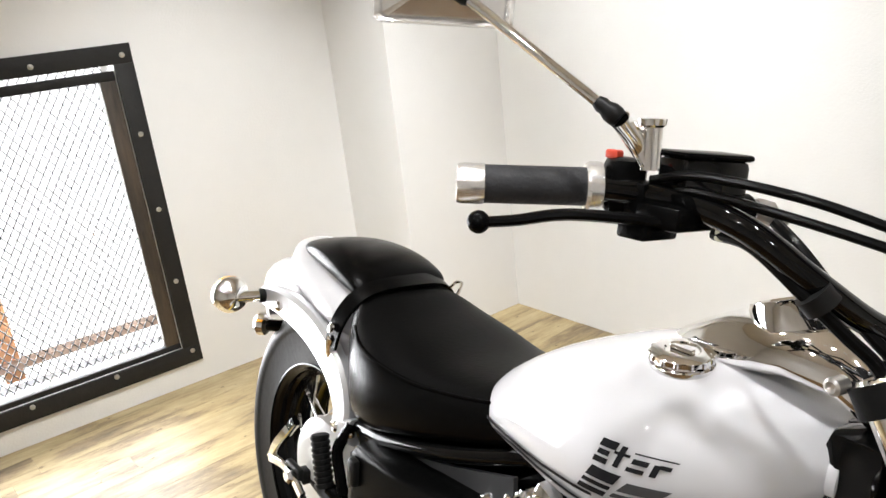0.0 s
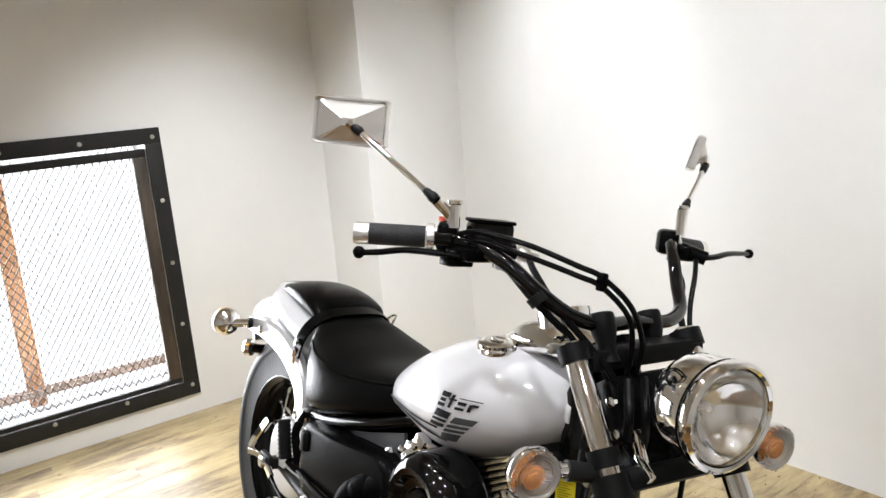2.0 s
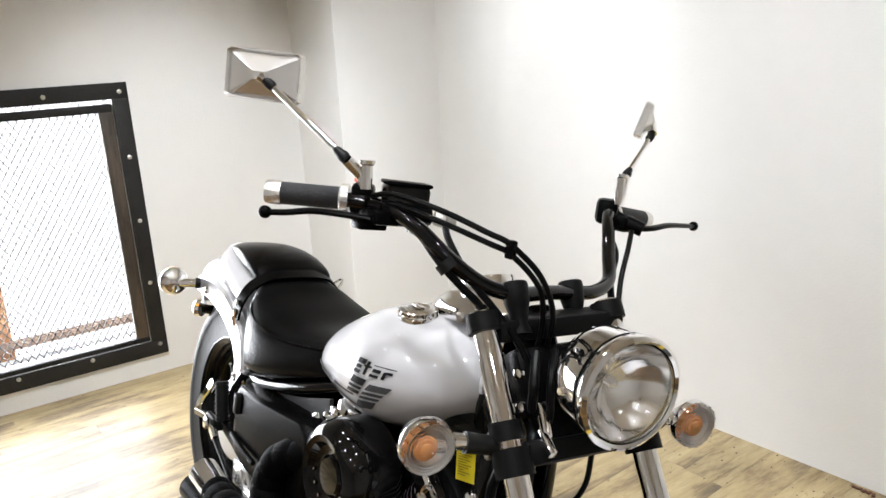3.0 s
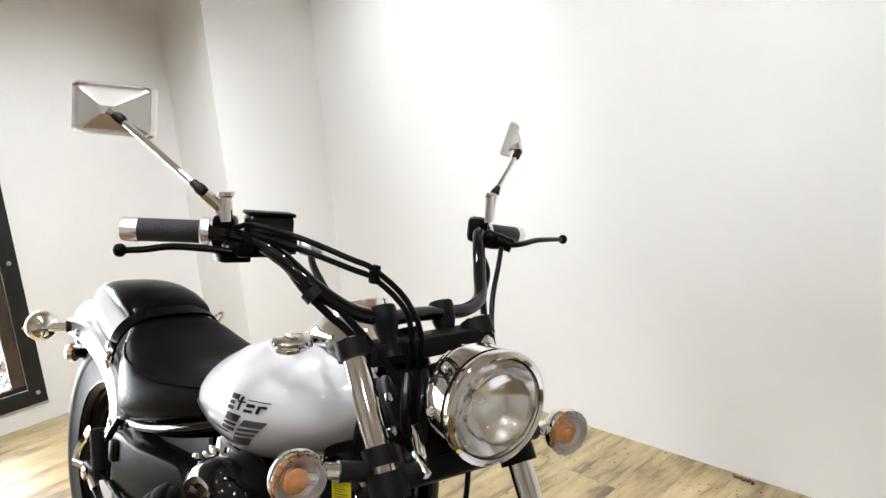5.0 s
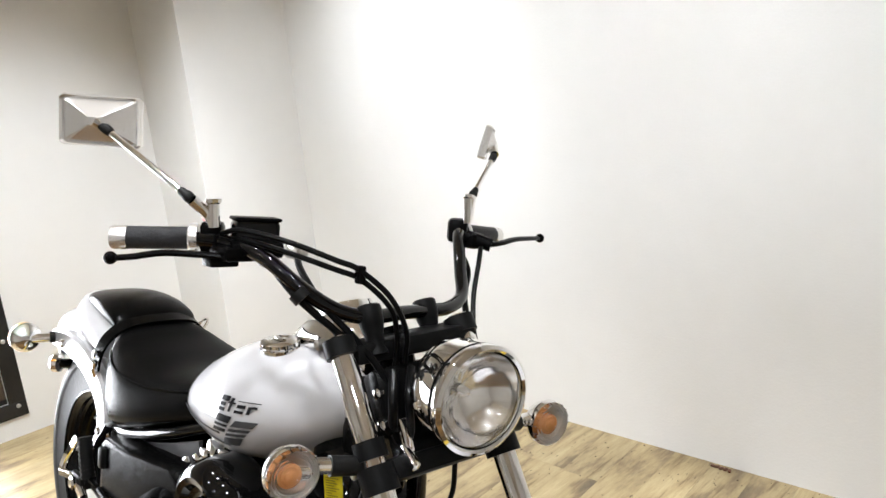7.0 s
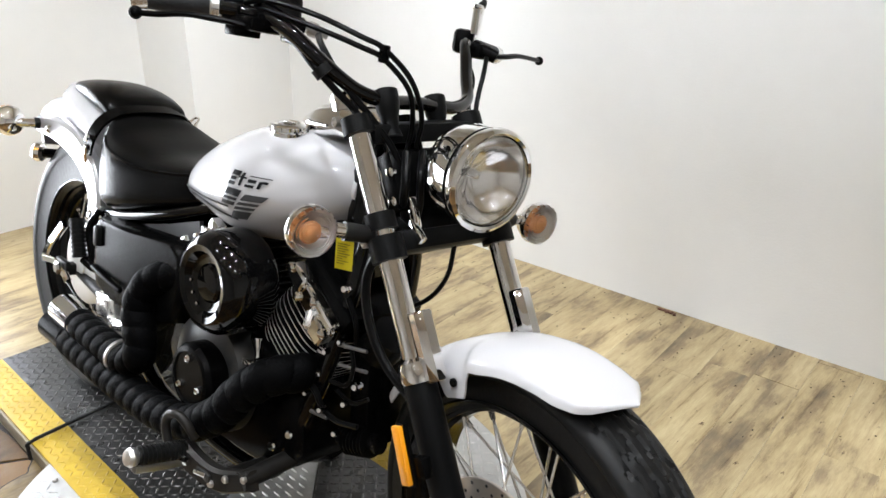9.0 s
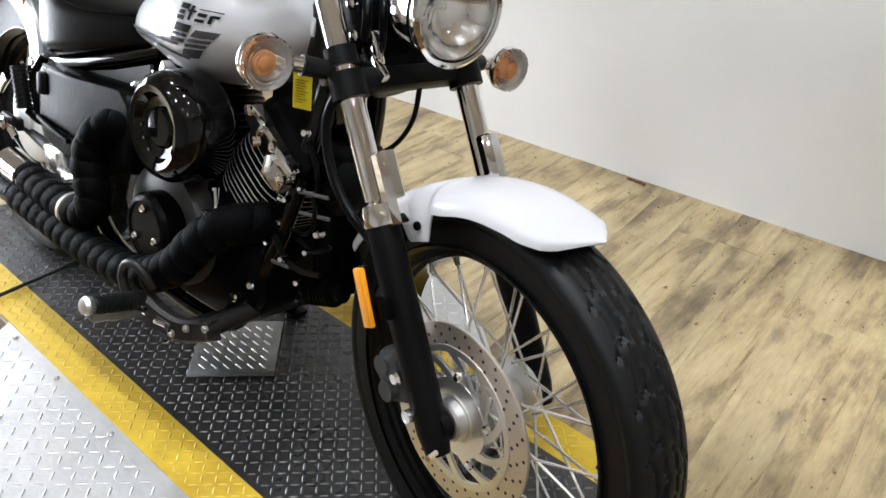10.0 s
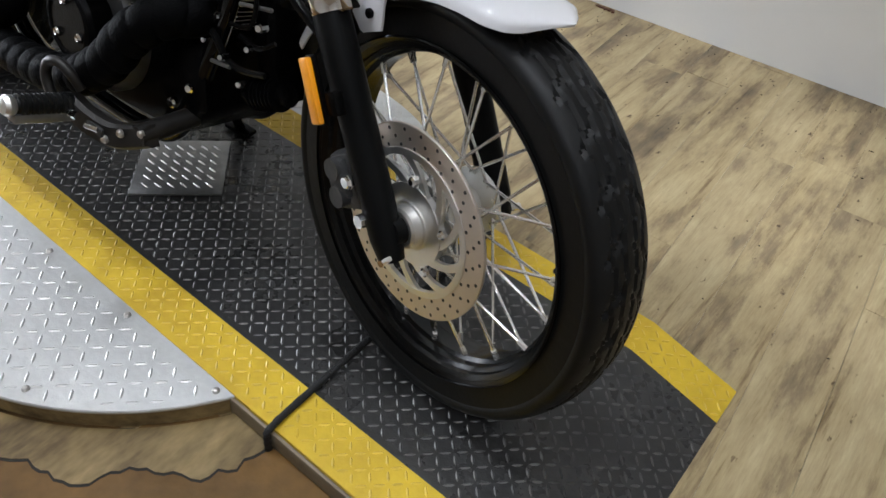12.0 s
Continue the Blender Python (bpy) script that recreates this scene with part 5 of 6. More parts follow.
PIL = [(-0.866, 0.735, 0.756, 0.080), (-0.875, 0.728, 0.776, 0.094), (-0.90, 0.730, 0.790, 0.098), (-0.95, 0.738, 0.803, 0.097), (-1.01, 0.746, 0.808, 0.090), (-1.07, 0.752, 0.804, 0.079), (-1.13, 0.757, 0.792, 0.062), (-1.175, 0.762, 0.776, 0.036)]
bm = B()
loft(bm, pad(dense_st(PIL), 2.6))
pil = part("pillion_pad", bm, LEATHER, bike, "black leather pillion pad on the rear mudguard", angle=60)
bm = B()
loft(bm, pad(dense_st([(x - 0.012, zb - 0.070, zb + 0.022, hw + 0.026) for x, zb, zt, hw in PIL[1:]]), 2.6))
part("pillion_base", bm, WHITE, pil, "white painted pillion base", angle=60)
bm = B()
pts = smooth_path([(-0.880, -0.136, 0.660), (-0.866, -0.134, 0.700), (-0.858, -0.116, 0.735), (-0.855, -0.084, 0.757), (-0.852, -0.045, 0.765), (-0.852, 0.0, 0.767), (-0.858, 0.045, 0.765), (-0.868, 0.084, 0.755), (-0.88, 0.112, 0.730), (-0.89, 0.124, 0.695)], 6)
rings = []
for i, p in enumerate(pts):
    d = (pts[min(i + 1, len(pts) - 1)] - pts[max(i - 1, 0)]).normalized()
    a = Vector((-0.94, 0, 0.34))
    a = (a - a.dot(d) * d).normalized()
    nn = d.cross(a)
    rings.append([p + a * 0.016 + nn * 0.003, p - a * 0.016 + nn * 0.003, p - a * 0.016 - nn * 0.003, p + a * 0.016 - nn * 0.003])
loft(bm, rings)
strp = part("seat_strap", bm, LEATHER, bike, "black leather strap over the seat joint")
bm = B()
lathe(bm, (-0.868, -0.142, 0.695), (-0.2, -0.95, 0.3), [(0.009, 0), (0.009, 0.004), (0.005, 0.006), (0.001, 0.006)], 16)
part("rivet", bm, CHROME, strp)
bm = B()
tube(bm, [(-0.874, -0.140, 0.676), (-0.886, -0.136, 0.655), (-0.895, -0.128, 0.635)], 0.007, seg=8)
part("strap_buckle", bm, CHROME, strp, "chrome strap bracket")
bm = B()
tube(bm, [(-0.872, 0.098, 0.735), (-0.866, 0.116, 0.752), (-0.850, 0.116, 0.752), (-0.842, 0.100, 0.732)], 0.003, seg=8)
part("helmet_loop", bm, CHROME, seat)

# --- rear mudguard
rp = smooth_path([Vector(p) for p in ((-1.262, 0, 0.600), (-1.280, 0, 0.660), (-1.268, 0, 0.716), (-1.21, 0, 0.742), (-1.11, 0, 0.750), (-1.0, 0, 0.738), (-0.89, 0, 0.695), (-0.81, 0, 0.61), (-0.77, 0, 0.52))], 6)
bm = B()
loft(bm, shell(rp, lambda s: 0.108 if s > 0.12 else 0.098 + 0.010 * s / 0.12, 0.004, 0, 17, lambda s: 0.050 + 0.050 * min(1, s * 5) * (1 if s < 0.75 else 1)))
rf = part("rear_fender", bm, WHITE, bike, "pearl white bobbed rear mudguard", angle=50)


def band(pts, h, t, n=6):
    path = smooth_path(pts, n)
    rings = []
    for i, p in enumerate(path):
        d = (path[min(i + 1, len(path) - 1)] - path[max(i - 1, 0)]).normalized()
        nrm = Vector((-d.z, 0, d.x)).normalized()
        hh = h(i / (len(path) - 1))
        y = Vector((0, t, 0))
        rings.append([p + nrm * hh * .75 - y, p + nrm * hh - y * .3, p + nrm * hh + y, p - nrm * hh + y, p - nrm * hh - y * .3, p - nrm * hh * .75 - y])
    return rings


for s in (-1, 1):
    bm = B()
    loft(bm, band([(-1.19, s * 0.116, 0.668), (-1.08, s * 0.119, 0.672), (-0.965, s * 0.122, 0.655), (-0.880, s * 0.124, 0.612), (-0.845, s * 0.126, 0.562), (-0.842, s * 0.128, 0.525), (-0.80, s * 0.130, 0.530)],
                  lambda f: 0.022 + 0.012 * math.sin(math.pi * min(1, f * 1.3)), 0.010))
    st = part("fender_strut", bm, SILVERP, bike, "silver-white painted rear mudguard strut")
    for p in ((-1.09, 0.673), (-0.852, 0.524), (-0.803, 0.532)):
        bm = B()
        lathe(bm, (p[0], s * 0.132, p[1]), (0, s, 0), [(0.011, 0), (0.011, 0.006), (0.007, 0.010), (0.001, 0.009)], 12)
        part("strut_bolt", bm, CHROME, st)
bm = B()
lathe(bm, (-1.275, -0.085, 0.578), (-0.75, -0.6, 0), [(0.012, -0.02), (0.024, -0.01), (0.026, 0.004), (0.020, 0.012), (0.001, 0.014)], 24)
tl = part("tail_lamp", bm, CHROME, bike, "small chrome tail lamp under the mudguard")
bm = B()
tube(bm, [(-1.26, -0.078, 0.578), (-1.21, -0.05, 0.585), (-1.14, -0.03, 0.60)], 0.013, seg=10)
part("lamp_arm", bm, SATINBLK, tl)
bm = B()
lathe(bm, (-1.19, 0, 0.742), (0, 0, 1), [(0.018, 0), (0.018, 0.004), (0.010, 0.007), (0.001, 0.007)], 20)
part("seat_knob", bm, CHROME, rf)

# --- rear wheel
bm = B()
lathe(bm, A2 + Vector((0, 0.085, 0)), (0, -1, 0), [(0.03, 0), (0.075, 0.01), (0.078, 0.05), (0.05, 0.06), (0.05, 0.09), (0.100, 0.096), (0.106, 0.130), (0.104, 0.141), (0.096, 0.148), (0.060, 0.153), (0.03, 0.155), (0.028, 0.160), (0.002, 0.160)], 44)
rw = part("rear_wheel", bm, DRUM, bike, "spoked rear wheel with satin drum hub and fat tyre")
bm = B()
tyre(bm, A2, R2, 0.210, 0.070, rear_groove)
part("tyre", bm, RUBBER, rw, "fat black rear tyre", angle=28)
bm = B()
wheel_rim(bm, A2, 0.204, 0.0705)
part("rim", bm, RIMBLK, rw, "semi-gloss black rim")
spokes(rw, A2, 0.202, 0.076, 0.055, 32, None, 0.015, 0.0022)
bm = B()
loft(bm, band([(-1.075, -0.098, 0.435), (-1.10, -0.102, 0.405), (-1.145, -0.104, 0.355), (-1.168, -0.104, 0.315)], lambda f: 0.011, 0.006))
loft(bm, band([(-1.165, -0.106, 0.318), (-1.10, -0.106, 0.330), (-1.055, -0.105, 0.318), (-1.02, -0.105, 0.300)], lambda f: 0.009, 0.006))
part("brake_arm", bm, CHROME, rw, "bright brake arm")
bm = B()
rod(bm, (-1.02, -0.108, 0.300), (-0.70, -0.15, 0.26), 0.003, seg=8)
part("brake_rod", bm, SATINBLK, rw)
bm = B()
tube(bm, [(-1.05, -0.062, 0.312), (-0.95, -0.070, 0.306), (-0.80, -0.085, 0.304), (-0.62, -0.10, 0.320)], 0.014, seg=14)
box(bm, (-1.06, -0.088, 0.320), (0.03, 0.04, 0.03), 0.005)
box(bm, (-1.07, -0.098, 0.322), (0.06, 0.014, 0.045), 0.005)
part("swingarm", bm, RUBBER, bike, "black swingarm")
bm = B()
lathe(bm, (-1.07, -0.104, 0.322), (0, -1, 0), [(0.018, 0), (0.018, 0.01), (0.012, 0.014), (0.001, 0.014)], 6)
part("axle_nut", bm, CHROME, rw)
# passenger peg folded up
bm = B()
rod(bm, (-0.852, -0.165, 0.515), (-0.826, -0.165, 0.430), 0.0145, seg=14)
peg2 = part("passenger_peg", bm, RUBBER, bike, "black ribbed passenger peg folded up")
for k in range(9):
    p = Vector((-0.852, -0.165, 0.515)).lerp(Vector((-0.826, -0.165, 0.430)), (k + 0.5) / 9)
    bm = B()
    rod(bm, p + Vector((-0.001, 0, 0.0025)), p - Vector((-0.001, 0, 0.0025)), 0.0165, seg=14)
    part("rubber_rib", bm, RUBBER, peg2)
bm = B()
tube(bm, [(-0.83, -0.155, 0.425), (-0.80, -0.14, 0.41), (-0.78, -0.13, 0.44), (-0.79, -0.128, 0.50)], 0.011, seg=10)
part("peg_bracket", bm, SATINBLK, peg2)

# --- frame
bm = B()
for s in (-1, 1):
    tube(bm, [(-0.045, s * 0.040, 0.745), (-0.035, s * 0.060, 0.66), (-0.056, s * 0.080, 0.487), (-0.085, s * 0.095, 0.36), (-0.120, s * 0.10, 0.26), (-0.19, s * 0.10, 0.205), (-0.36, s * 0.10, 0.195), (-0.56, s * 0.10, 0.21), (-0.65, s * 0.105, 0.29), (-0.70, s * 0.115, 0.42), (-0.78, s * 0.12, 0.545)], 0.0165, seg=14)
    tube(bm, [(-0.80, s * 0.120, 0.540), (-0.70, s * 0.128, 0.560), (-0.55, s * 0.122, 0.602), (-0.42, s * 0.10, 0.648)], 0.0115, seg=14)
tube(bm, [(-0.06, 0, 0.80), (-0.30, 0, 0.70), (-0.55, 0, 0.62)], 0.026, seg=14)
box(bm, (-0.60, 0, 0.50), (0.30, 0.20, 0.14), 0.02)
box(bm, (-0.072, 0, 0.735), (0.060, 0.11, 0.16), 0.018)
box(bm, (-0.110, 0, 0.655), (0.12, 0.12, 0.10), 0.02)
frame_ob = part("frame", bm, GLOSSBLK, bike, "gloss black tubular frame")
# small bolts and short metal pipes added as glints on the front of the frame
for p, r_ in (((-0.050, -0.100, 0.500), 0.006), ((-0.060, -0.103, 0.455), 0.007), ((-0.040, -0.096, 0.560), 0.006), ((-0.034, -0.090, 0.615), 0.007), ((-0.092, -0.118, 0.330), 0.008), ((-0.030, -0.112, 0.405), 0.006),
              ((0.012, -0.100, 0.432), 0.006), ((-0.130, -0.122, 0.290), 0.009), ((-0.018, -0.100, 0.530), 0.005), ((0.030, -0.098, 0.470), 0.007), ((-0.075, -0.108, 0.415), 0.005), ((0.000, -0.100, 0.372), 0.006)):
    bm = B()
    lathe(bm, p, (0.25, -1, 0.1), [(r_, -0.012), (r_, 0.003), (r_ * 0.7, 0.006), (0.001, 0.006)], 8)
    part("frame_bolt", bm, CHROME, frame_ob)
for p, q in (((-0.03, -0.092, 0.520), (0.035, -0.090, 0.532)), ((-0.02, -0.094, 0.488), (0.040, -0.088, 0.498)), ((-0.06, -0.106, 0.388), (-0.02, -0.104, 0.392))):
    bm = B()
    rod(bm, p, q, 0.0032, seg=10)
    part("metal_pipe", bm, KICKPLATE, frame_ob, "short dull metal pipe added as a glint")
bm = B()
tube(bm, [(-0.80, -0.135, 0.545), (-0.815, -0.15, 0.50), (-0.80, -0.152, 0.46), (-0.79, -0.15, 0.43)], 0.010, seg=8)
part("seat_lock", bm, SATINBLK, frame_ob)

bm = B()
prism(bm, [(x, -0.118, z) for x, z in ((-0.71, 0.50), (-0.71, 0.540), (-0.55, 0.582), (-0.43, 0.622), (-0.415, 0.50))], (0, 1, 0), 0.008)
part("battery_panel", bm, PANELGREY, frame_ob, "flat dark grey panel", smooth=False)

# --- side cover
bm = B()
rings = []
for y, g in ((-0.120, 0.0), (-0.150, 0.0), (-0.168, 0.006), (-0.176, 0.018), (-0.177, 0.04)):
    out = [(-0.742, 0.535), (-0.728, 0.552), (-0.60, 0.560), (-0.45, 0.575), (-0.405, 0.560), (-0.395, 0.50), (-0.415, 0.42), (-0.50, 0.392), (-0.66, 0.388), (-0.725, 0.40), (-0.742, 0.43)]
    cx_, cz_ = -0.57, 0.475
    rings.append([Vector((x + (cx_ - x) * g * 3.2, y + (0.012 if x > -0.5 else 0), z + (cz_ - z) * g * 3.2)) for x, z in out])
loft(bm, rings)
sc_ = part("side_cover", bm, SATINBLK, bike, "satin black plastic side cover", angle=50)
bm = B()
tube(bm, [(-0.728, -0.180, 0.442), (-0.67, -0.183, 0.436), (-0.60, -0.182, 0.430)], 0.006, seg=8)
part("moulded_rib", bm, SATINBLK, sc_)
bm = B()
box(bm, (-0.712, -0.178, 0.515), (0.022, 0.02, 0.045), 0.006)
part("cover_latch", bm, RUBBER, sc_)

# --- engine
bm = B()
rings = []
for y in (-0.115, -0.105, 0.105, 0.115):
    k = 0.93 if abs(y) > 0.11 else 1
    rings.append([Vector((-0.27 + (x + 0.27) * k, y, 0.33 + (z - 0.33) * k)) for x, z in ((-0.52, 0.34), (-0.49, 0.43), (-0.38, 0.47), (-0.18, 0.46), (-0.08, 0.40), (-0.065, 0.30), (-0.12, 0.235), (-0.30, 0.22), (-0.47, 0.24))])
loft(bm, rings)
engine = part("engine", bm, SATINBLK, bike, "black air-cooled V-twin engine", angle=50)
for base, lean_, nm in ((Vector((-0.205, 0, 0.405)), radians(33), "cylinder"), (Vector((-0.315, 0, 0.405)), radians(-36), "cylinder")):
    cx = Vector((math.sin(lean_), 0, math.cos(lean_)))
    px_ = Vector((math.cos(lean_), 0, -math.sin(lean_)))
    bm = B()
    rod(bm, base, base + cx * 0.215, 0.062, seg=28)
    cyl = part(nm, bm, SATINBLK, engine, "finned cylinder")
    for k in range(11):
        f = base + cx * (0.050 + 0.0125 * k)
        w = 0.088 - 0.0012 * abs(k - 5)
        bm = B()
        outline = lambda h, g: [f + cx * h + px_ * (w - g) * math.copysign(abs(math.cos(t)) ** 0.62, math.cos(t)) + Vector((0, (w + 0.022 - g) * math.copysign(abs(math.sin(t)) ** 0.62, math.sin(t)), 0)) for t in (2 * math.pi * i / 40 for i in range(40))]
        loft(bm, [outline(-0.0016, 0.001), outline(-0.0012, 0), outline(0.0012, 0), outline(0.0016, 0.001)])
        fin = part("fin", bm, SATINBLK, cyl, "black fin, edge polished on the front cylinder only")
        fin.data.materials.append(FINEDGE)
        # bright edges on the front cylinder only; the rear's are blackened as shade
        for pg in fin.data.polygons:
            pg.material_index = 1 if lean_ > 0 and abs(pg.normal.dot(cx)) < 0.3 and len(pg.vertices) == 4 else 0
    bm = B()
    h0 = base + cx * 0.205
    rot = Matrix(((px_.x, 0, cx.x, 0), (0, 1, 0, 0), (px_.z, 0, cx.z, 0), (0, 0, 0, 1)))
    box(bm, h0 + cx * 0.012, (0.155, 0.185, 0.055), 0.018, rot)
    hd_ = part("cylinder_head", bm, SATINBLK, engine, "black cylinder head")
    bm = B()
    box(bm, h0 + cx * 0.002 + Vector((0, -0.106, 0)) + px_ * 0.012, (0.118, 0.024, 0.040), 0.006, rot)
    box(bm, h0 + cx * 0.014 + Vector((0, -0.112, 0)) - px_ * 0.040, (0.045, 0.026, 0.034), 0.006, rot)
    box(bm, h0 - cx * 0.008 + Vector((0, -0.116, 0)) + px_ * 0.055, (0.044, 0.026, 0.040), 0.006, rot)
    for du, dc, dy in ((-0.058, 0.020, -0.128), (-0.020, -0.012, -0.122), (0.012, 0.014, -0.121), (0.040, -0.018, -0.122), (0.068, 0.004, -0.131)):
        lathe(bm, h0 + px_ * du + cx * dc + Vector((0, dy + 0.006, 0)), (0, -1, 0), [(0.009, 0), (0.009, 0.006), (0.006, 0.009), (0.001, 0.010)], 12)
    part("head_cover", bm, CHROME, hd_, "chrome head side cover", angle=22)
    bm = B()
    tube(bm, [h0 + Vector((0, -0.118, 0)) + px_ * 0.020, h0 - cx * 0.016 + Vector((0, -0.126, 0)) + px_ * 0.036, h0 - cx * 0.028 + Vector((0, -0.116, 0)) + px_ * 0.030], 0.009, seg=10)
    part("spark_lead", bm, BRIGHTCHROME, hd_, "chrome spark plug lead")
    bm = B()
    lathe(bm, h0 - cx * 0.050 + Vector((0, -0.100, 0)) + px_ * 0.072, (0, -1, 0), [(0.006, 0), (0.006, 0.006), (0.001, 0.007)], 10)
    part("cylinder_bolt", bm, CHROME, cyl)
# right crankcase covers
bm = B()
lathe(bm, (-0.315, -0.095, 0.362), (0, -1, 0), [(0.122, 0), (0.120, 0.030), (0.108, 0.052), (0.080, 0.064), (0.06, 0.066)], 48)
cover = part("crankcase_cover", bm, mat("grey_engine_casting", (0.07, 0.07, 0.07), 0.34, metal=0.7, var=0.2, scale=12, bump=0.05), engine, "grey metal crankcase cover")
bm = B()
lathe(bm, (-0.293, -0.150, 0.370), (0, -1, 0), [(0.064, 0), (0.064, 0.040), (0.058, 0.048), (0.050, 0.050), (0.048, 0.047), (0.001, 0.047)], 44)
rc = part("round_cover", bm, SATINBLK, cover, "round black cover with three bolts")
for t in (100, 220, 340):
    bm = B()
    lathe(bm, (-0.293 + 0.036 * math.cos(radians(t)), -0.197, 0.370 + 0.036 * math.sin(radians(t))), (0, -1, 0), [(0.0075, 0), (0.0075, 0.004), (0.005, 0.007), (0.001, 0.006)], 12)
    part("cover_bolt", bm, CHROME, rc)
# air cleaner
bm = B()
lathe(bm, (-0.250, -0.115, 0.566), (0, -1, 0), [(0.070, 0), (0.086, 0.006), (0.093, 0.020), (0.093, 0.062), (0.090, 0.082), (0.081, 0.097), (0.068, 0.104), (0.057, 0.101), (0.050, 0.090), (0.040, 0.086), (0.001, 0.086)], 56)
air = part("air_cleaner", bm, GLOSSBLK, bike, "round gloss black air cleaner cover")
bm = B()
lathe(bm, (-0.250, -0.198, 0.566), (0, -1, 0), [(0.034, 0), (0.034, 0.005), (0.029, 0.009), (0.001, 0.010)], 40)
part("centre_dome", bm, GLOSSBLK, air)
for t in (190, 215, 240):
    bm = B()
    lathe(bm, (-0.250 + 0.052 * math.cos(radians(t)), -0.206, 0.566 + 0.052 * math.sin(radians(t))), (0, -1, 0), [(0.004, 0), (0.004, 0.002), (0.001, 0.003)], 8)
    part("cover_screw", bm, CHROME, air)
# carburettor bits, levers and brackets that show as bright glints
bm = B()
box(bm, (-0.372, -0.118, 0.622), (0.030, 0.020, 0.036), 0.004, Matrix.Rotation(0.4, 4, "Y"))
box(bm, (-0.345, -0.118, 0.628), (0.040, 0.012, 0.010), 0.003)
box(bm, (-0.405, -0.120, 0.605), (0.010, 0.014, 0.028), 0.003)
part("choke_bracket", bm, CHROME, engine, "chrome choke bracket")
bm = B()
box(bm, (-0.685, -0.162, 0.362), (0.085, 0.020, 0.056), 0.006, Matrix.Rotation(-0.15, 4, "Y"))
box(bm, (-0.685, -0.174, 0.364), (0.050, 0.008, 0.030), 0.003, Matrix.Rotation(-0.15, 4, "Y"))
tube(bm, [(-0.67, -0.16, 0.35), (-0.62, -0.17, 0.345), (-0.57, -0.17, 0.365)], 0.013, seg=10)
part("swingarm_pivot_cover", bm, BRIGHTCHROME, engine, "chrome pivot cover")
bm = B()
tube(bm, [(-0.255, -0.13, 0.435), (-0.225, -0.135, 0.418), (-0.19, -0.13, 0.43), (-0.20, -0.125, 0.47)], 0.006, seg=8)
box(bm, (-0.215, -0.132, 0.420), (0.040, 0.014, 0.014), 0.003)
part("clutch_arm", bm, CHROME, engine, "bright clutch arm")
bm = B()
rod(bm, (-0.02, -0.062, 0.345), (0.07, -0.062, 0.375), 0.017, seg=16)
reg = part("finned_regulator", bm, SATINBLK, engine, "black finned unit at the frame's front")
for k in range(7):
    bm = B()
    lathe(bm, (0.0 + 0.008 * k, -0.062, 0.352 + 0.003 * k), (1, 0, 0.3), [(0.016, 0), (0.028, 0.001), (0.028, 0.0035), (0.016, 0.0045)], 20)
    part("cooling_rib", bm, SATINBLK, reg)
bm = B()
box(bm, (-0.005, 0.0, 0.43), (0.05, 0.11, 0.20), 0.014, Matrix.Rotation(-0.15, 4, "Y"))
rod(bm, (0.02, -0.05, 0.52), (0.05, -0.05, 0.56), 0.036, seg=20)
part("horn", bm, SATINBLK, engine, "black horn and bracket")
for pts, r_ in (([(0.0, -0.09, 0.52), (0.02, -0.10, 0.50), (0.01, -0.10, 0.465), (-0.03, -0.10, 0.455)], 0.004), ([(-0.02, -0.09, 0.44), (0.02, -0.09, 0.435), (0.045, -0.08, 0.45)], 0.004),
                ([(-0.045, -0.10, 0.40), (0.0, -0.10, 0.395), (0.04, -0.09, 0.40)], 0.005), ([(-0.03, -0.085, 0.60), (0.0, -0.09, 0.57), (0.005, -0.085, 0.53)], 0.005),
                ([(-0.10, -0.10, 0.44), (-0.05, -0.11, 0.43), (-0.03, -0.105, 0.40)], 0.006)):
    bm = B()
    tube(bm, pts, r_, seg=6)
    part("breather_hose", bm, CABLE, engine, "thin black hose")

# --- exhausts in black heat wrap
def wrapped(name, pts, r, turns, label):
    bm = B()
    n = 34
    total = (len(pts) - 1) * n
    path = smooth_path(pts, n)
    a = frame_of(path[1] - path[0])[0]
    rings, seg, run = [], 28, 0.0
    for i, p in enumerate(path):
        d = (path[min(i + 1, len(path) - 1)] - path[max(i - 1, 0)]).normalized()
        if i:
            run += (p - path[i - 1]).length
        a = (a - a.dot(d) * d).normalized()
        b = d.cross(a)
        ring = []
        for k in range(seg):
            t = 2 * math.pi * k / seg
            ph = (run / turns + k / seg) % 1.0
            rr = r * (0.95 + 0.15 * math.sin(math.pi * min(1.0, 0.12 + ph * 0.88)) ** 0.5)
            ring.append(p + rr * (math.cos(t) * a + math.sin(t) * b))
        rings.append(ring)
    loft(bm, rings)
    return part(name, bm, WRAP, bike, label, angle=40)


ex1 = wrapped("exhaust_pipe", [(-0.385, -0.105, 0.520), (-0.440, -0.140, 0.512), (-0.492, -0.172, 0.485), (-0.507, -0.188, 0.430), (-0.480, -0.195, 0.372), (-0.478, -0.198, 0.335), (-0.530, -0.200, 0.312), (-0.62, -0.202, 0.312), (-0.725, -0.204, 0.316)], 0.0300, 0.034, "rear exhaust pipe in black heat wrap")
bm = B()
rod(bm, (-0.715, -0.204, 0.316), (-0.805, -0.205, 0.322), 0.031, 0.0335, seg=28)
part("chrome_tip", bm, CHROME, ex1, "brushed steel tail pipe")
bm = B()
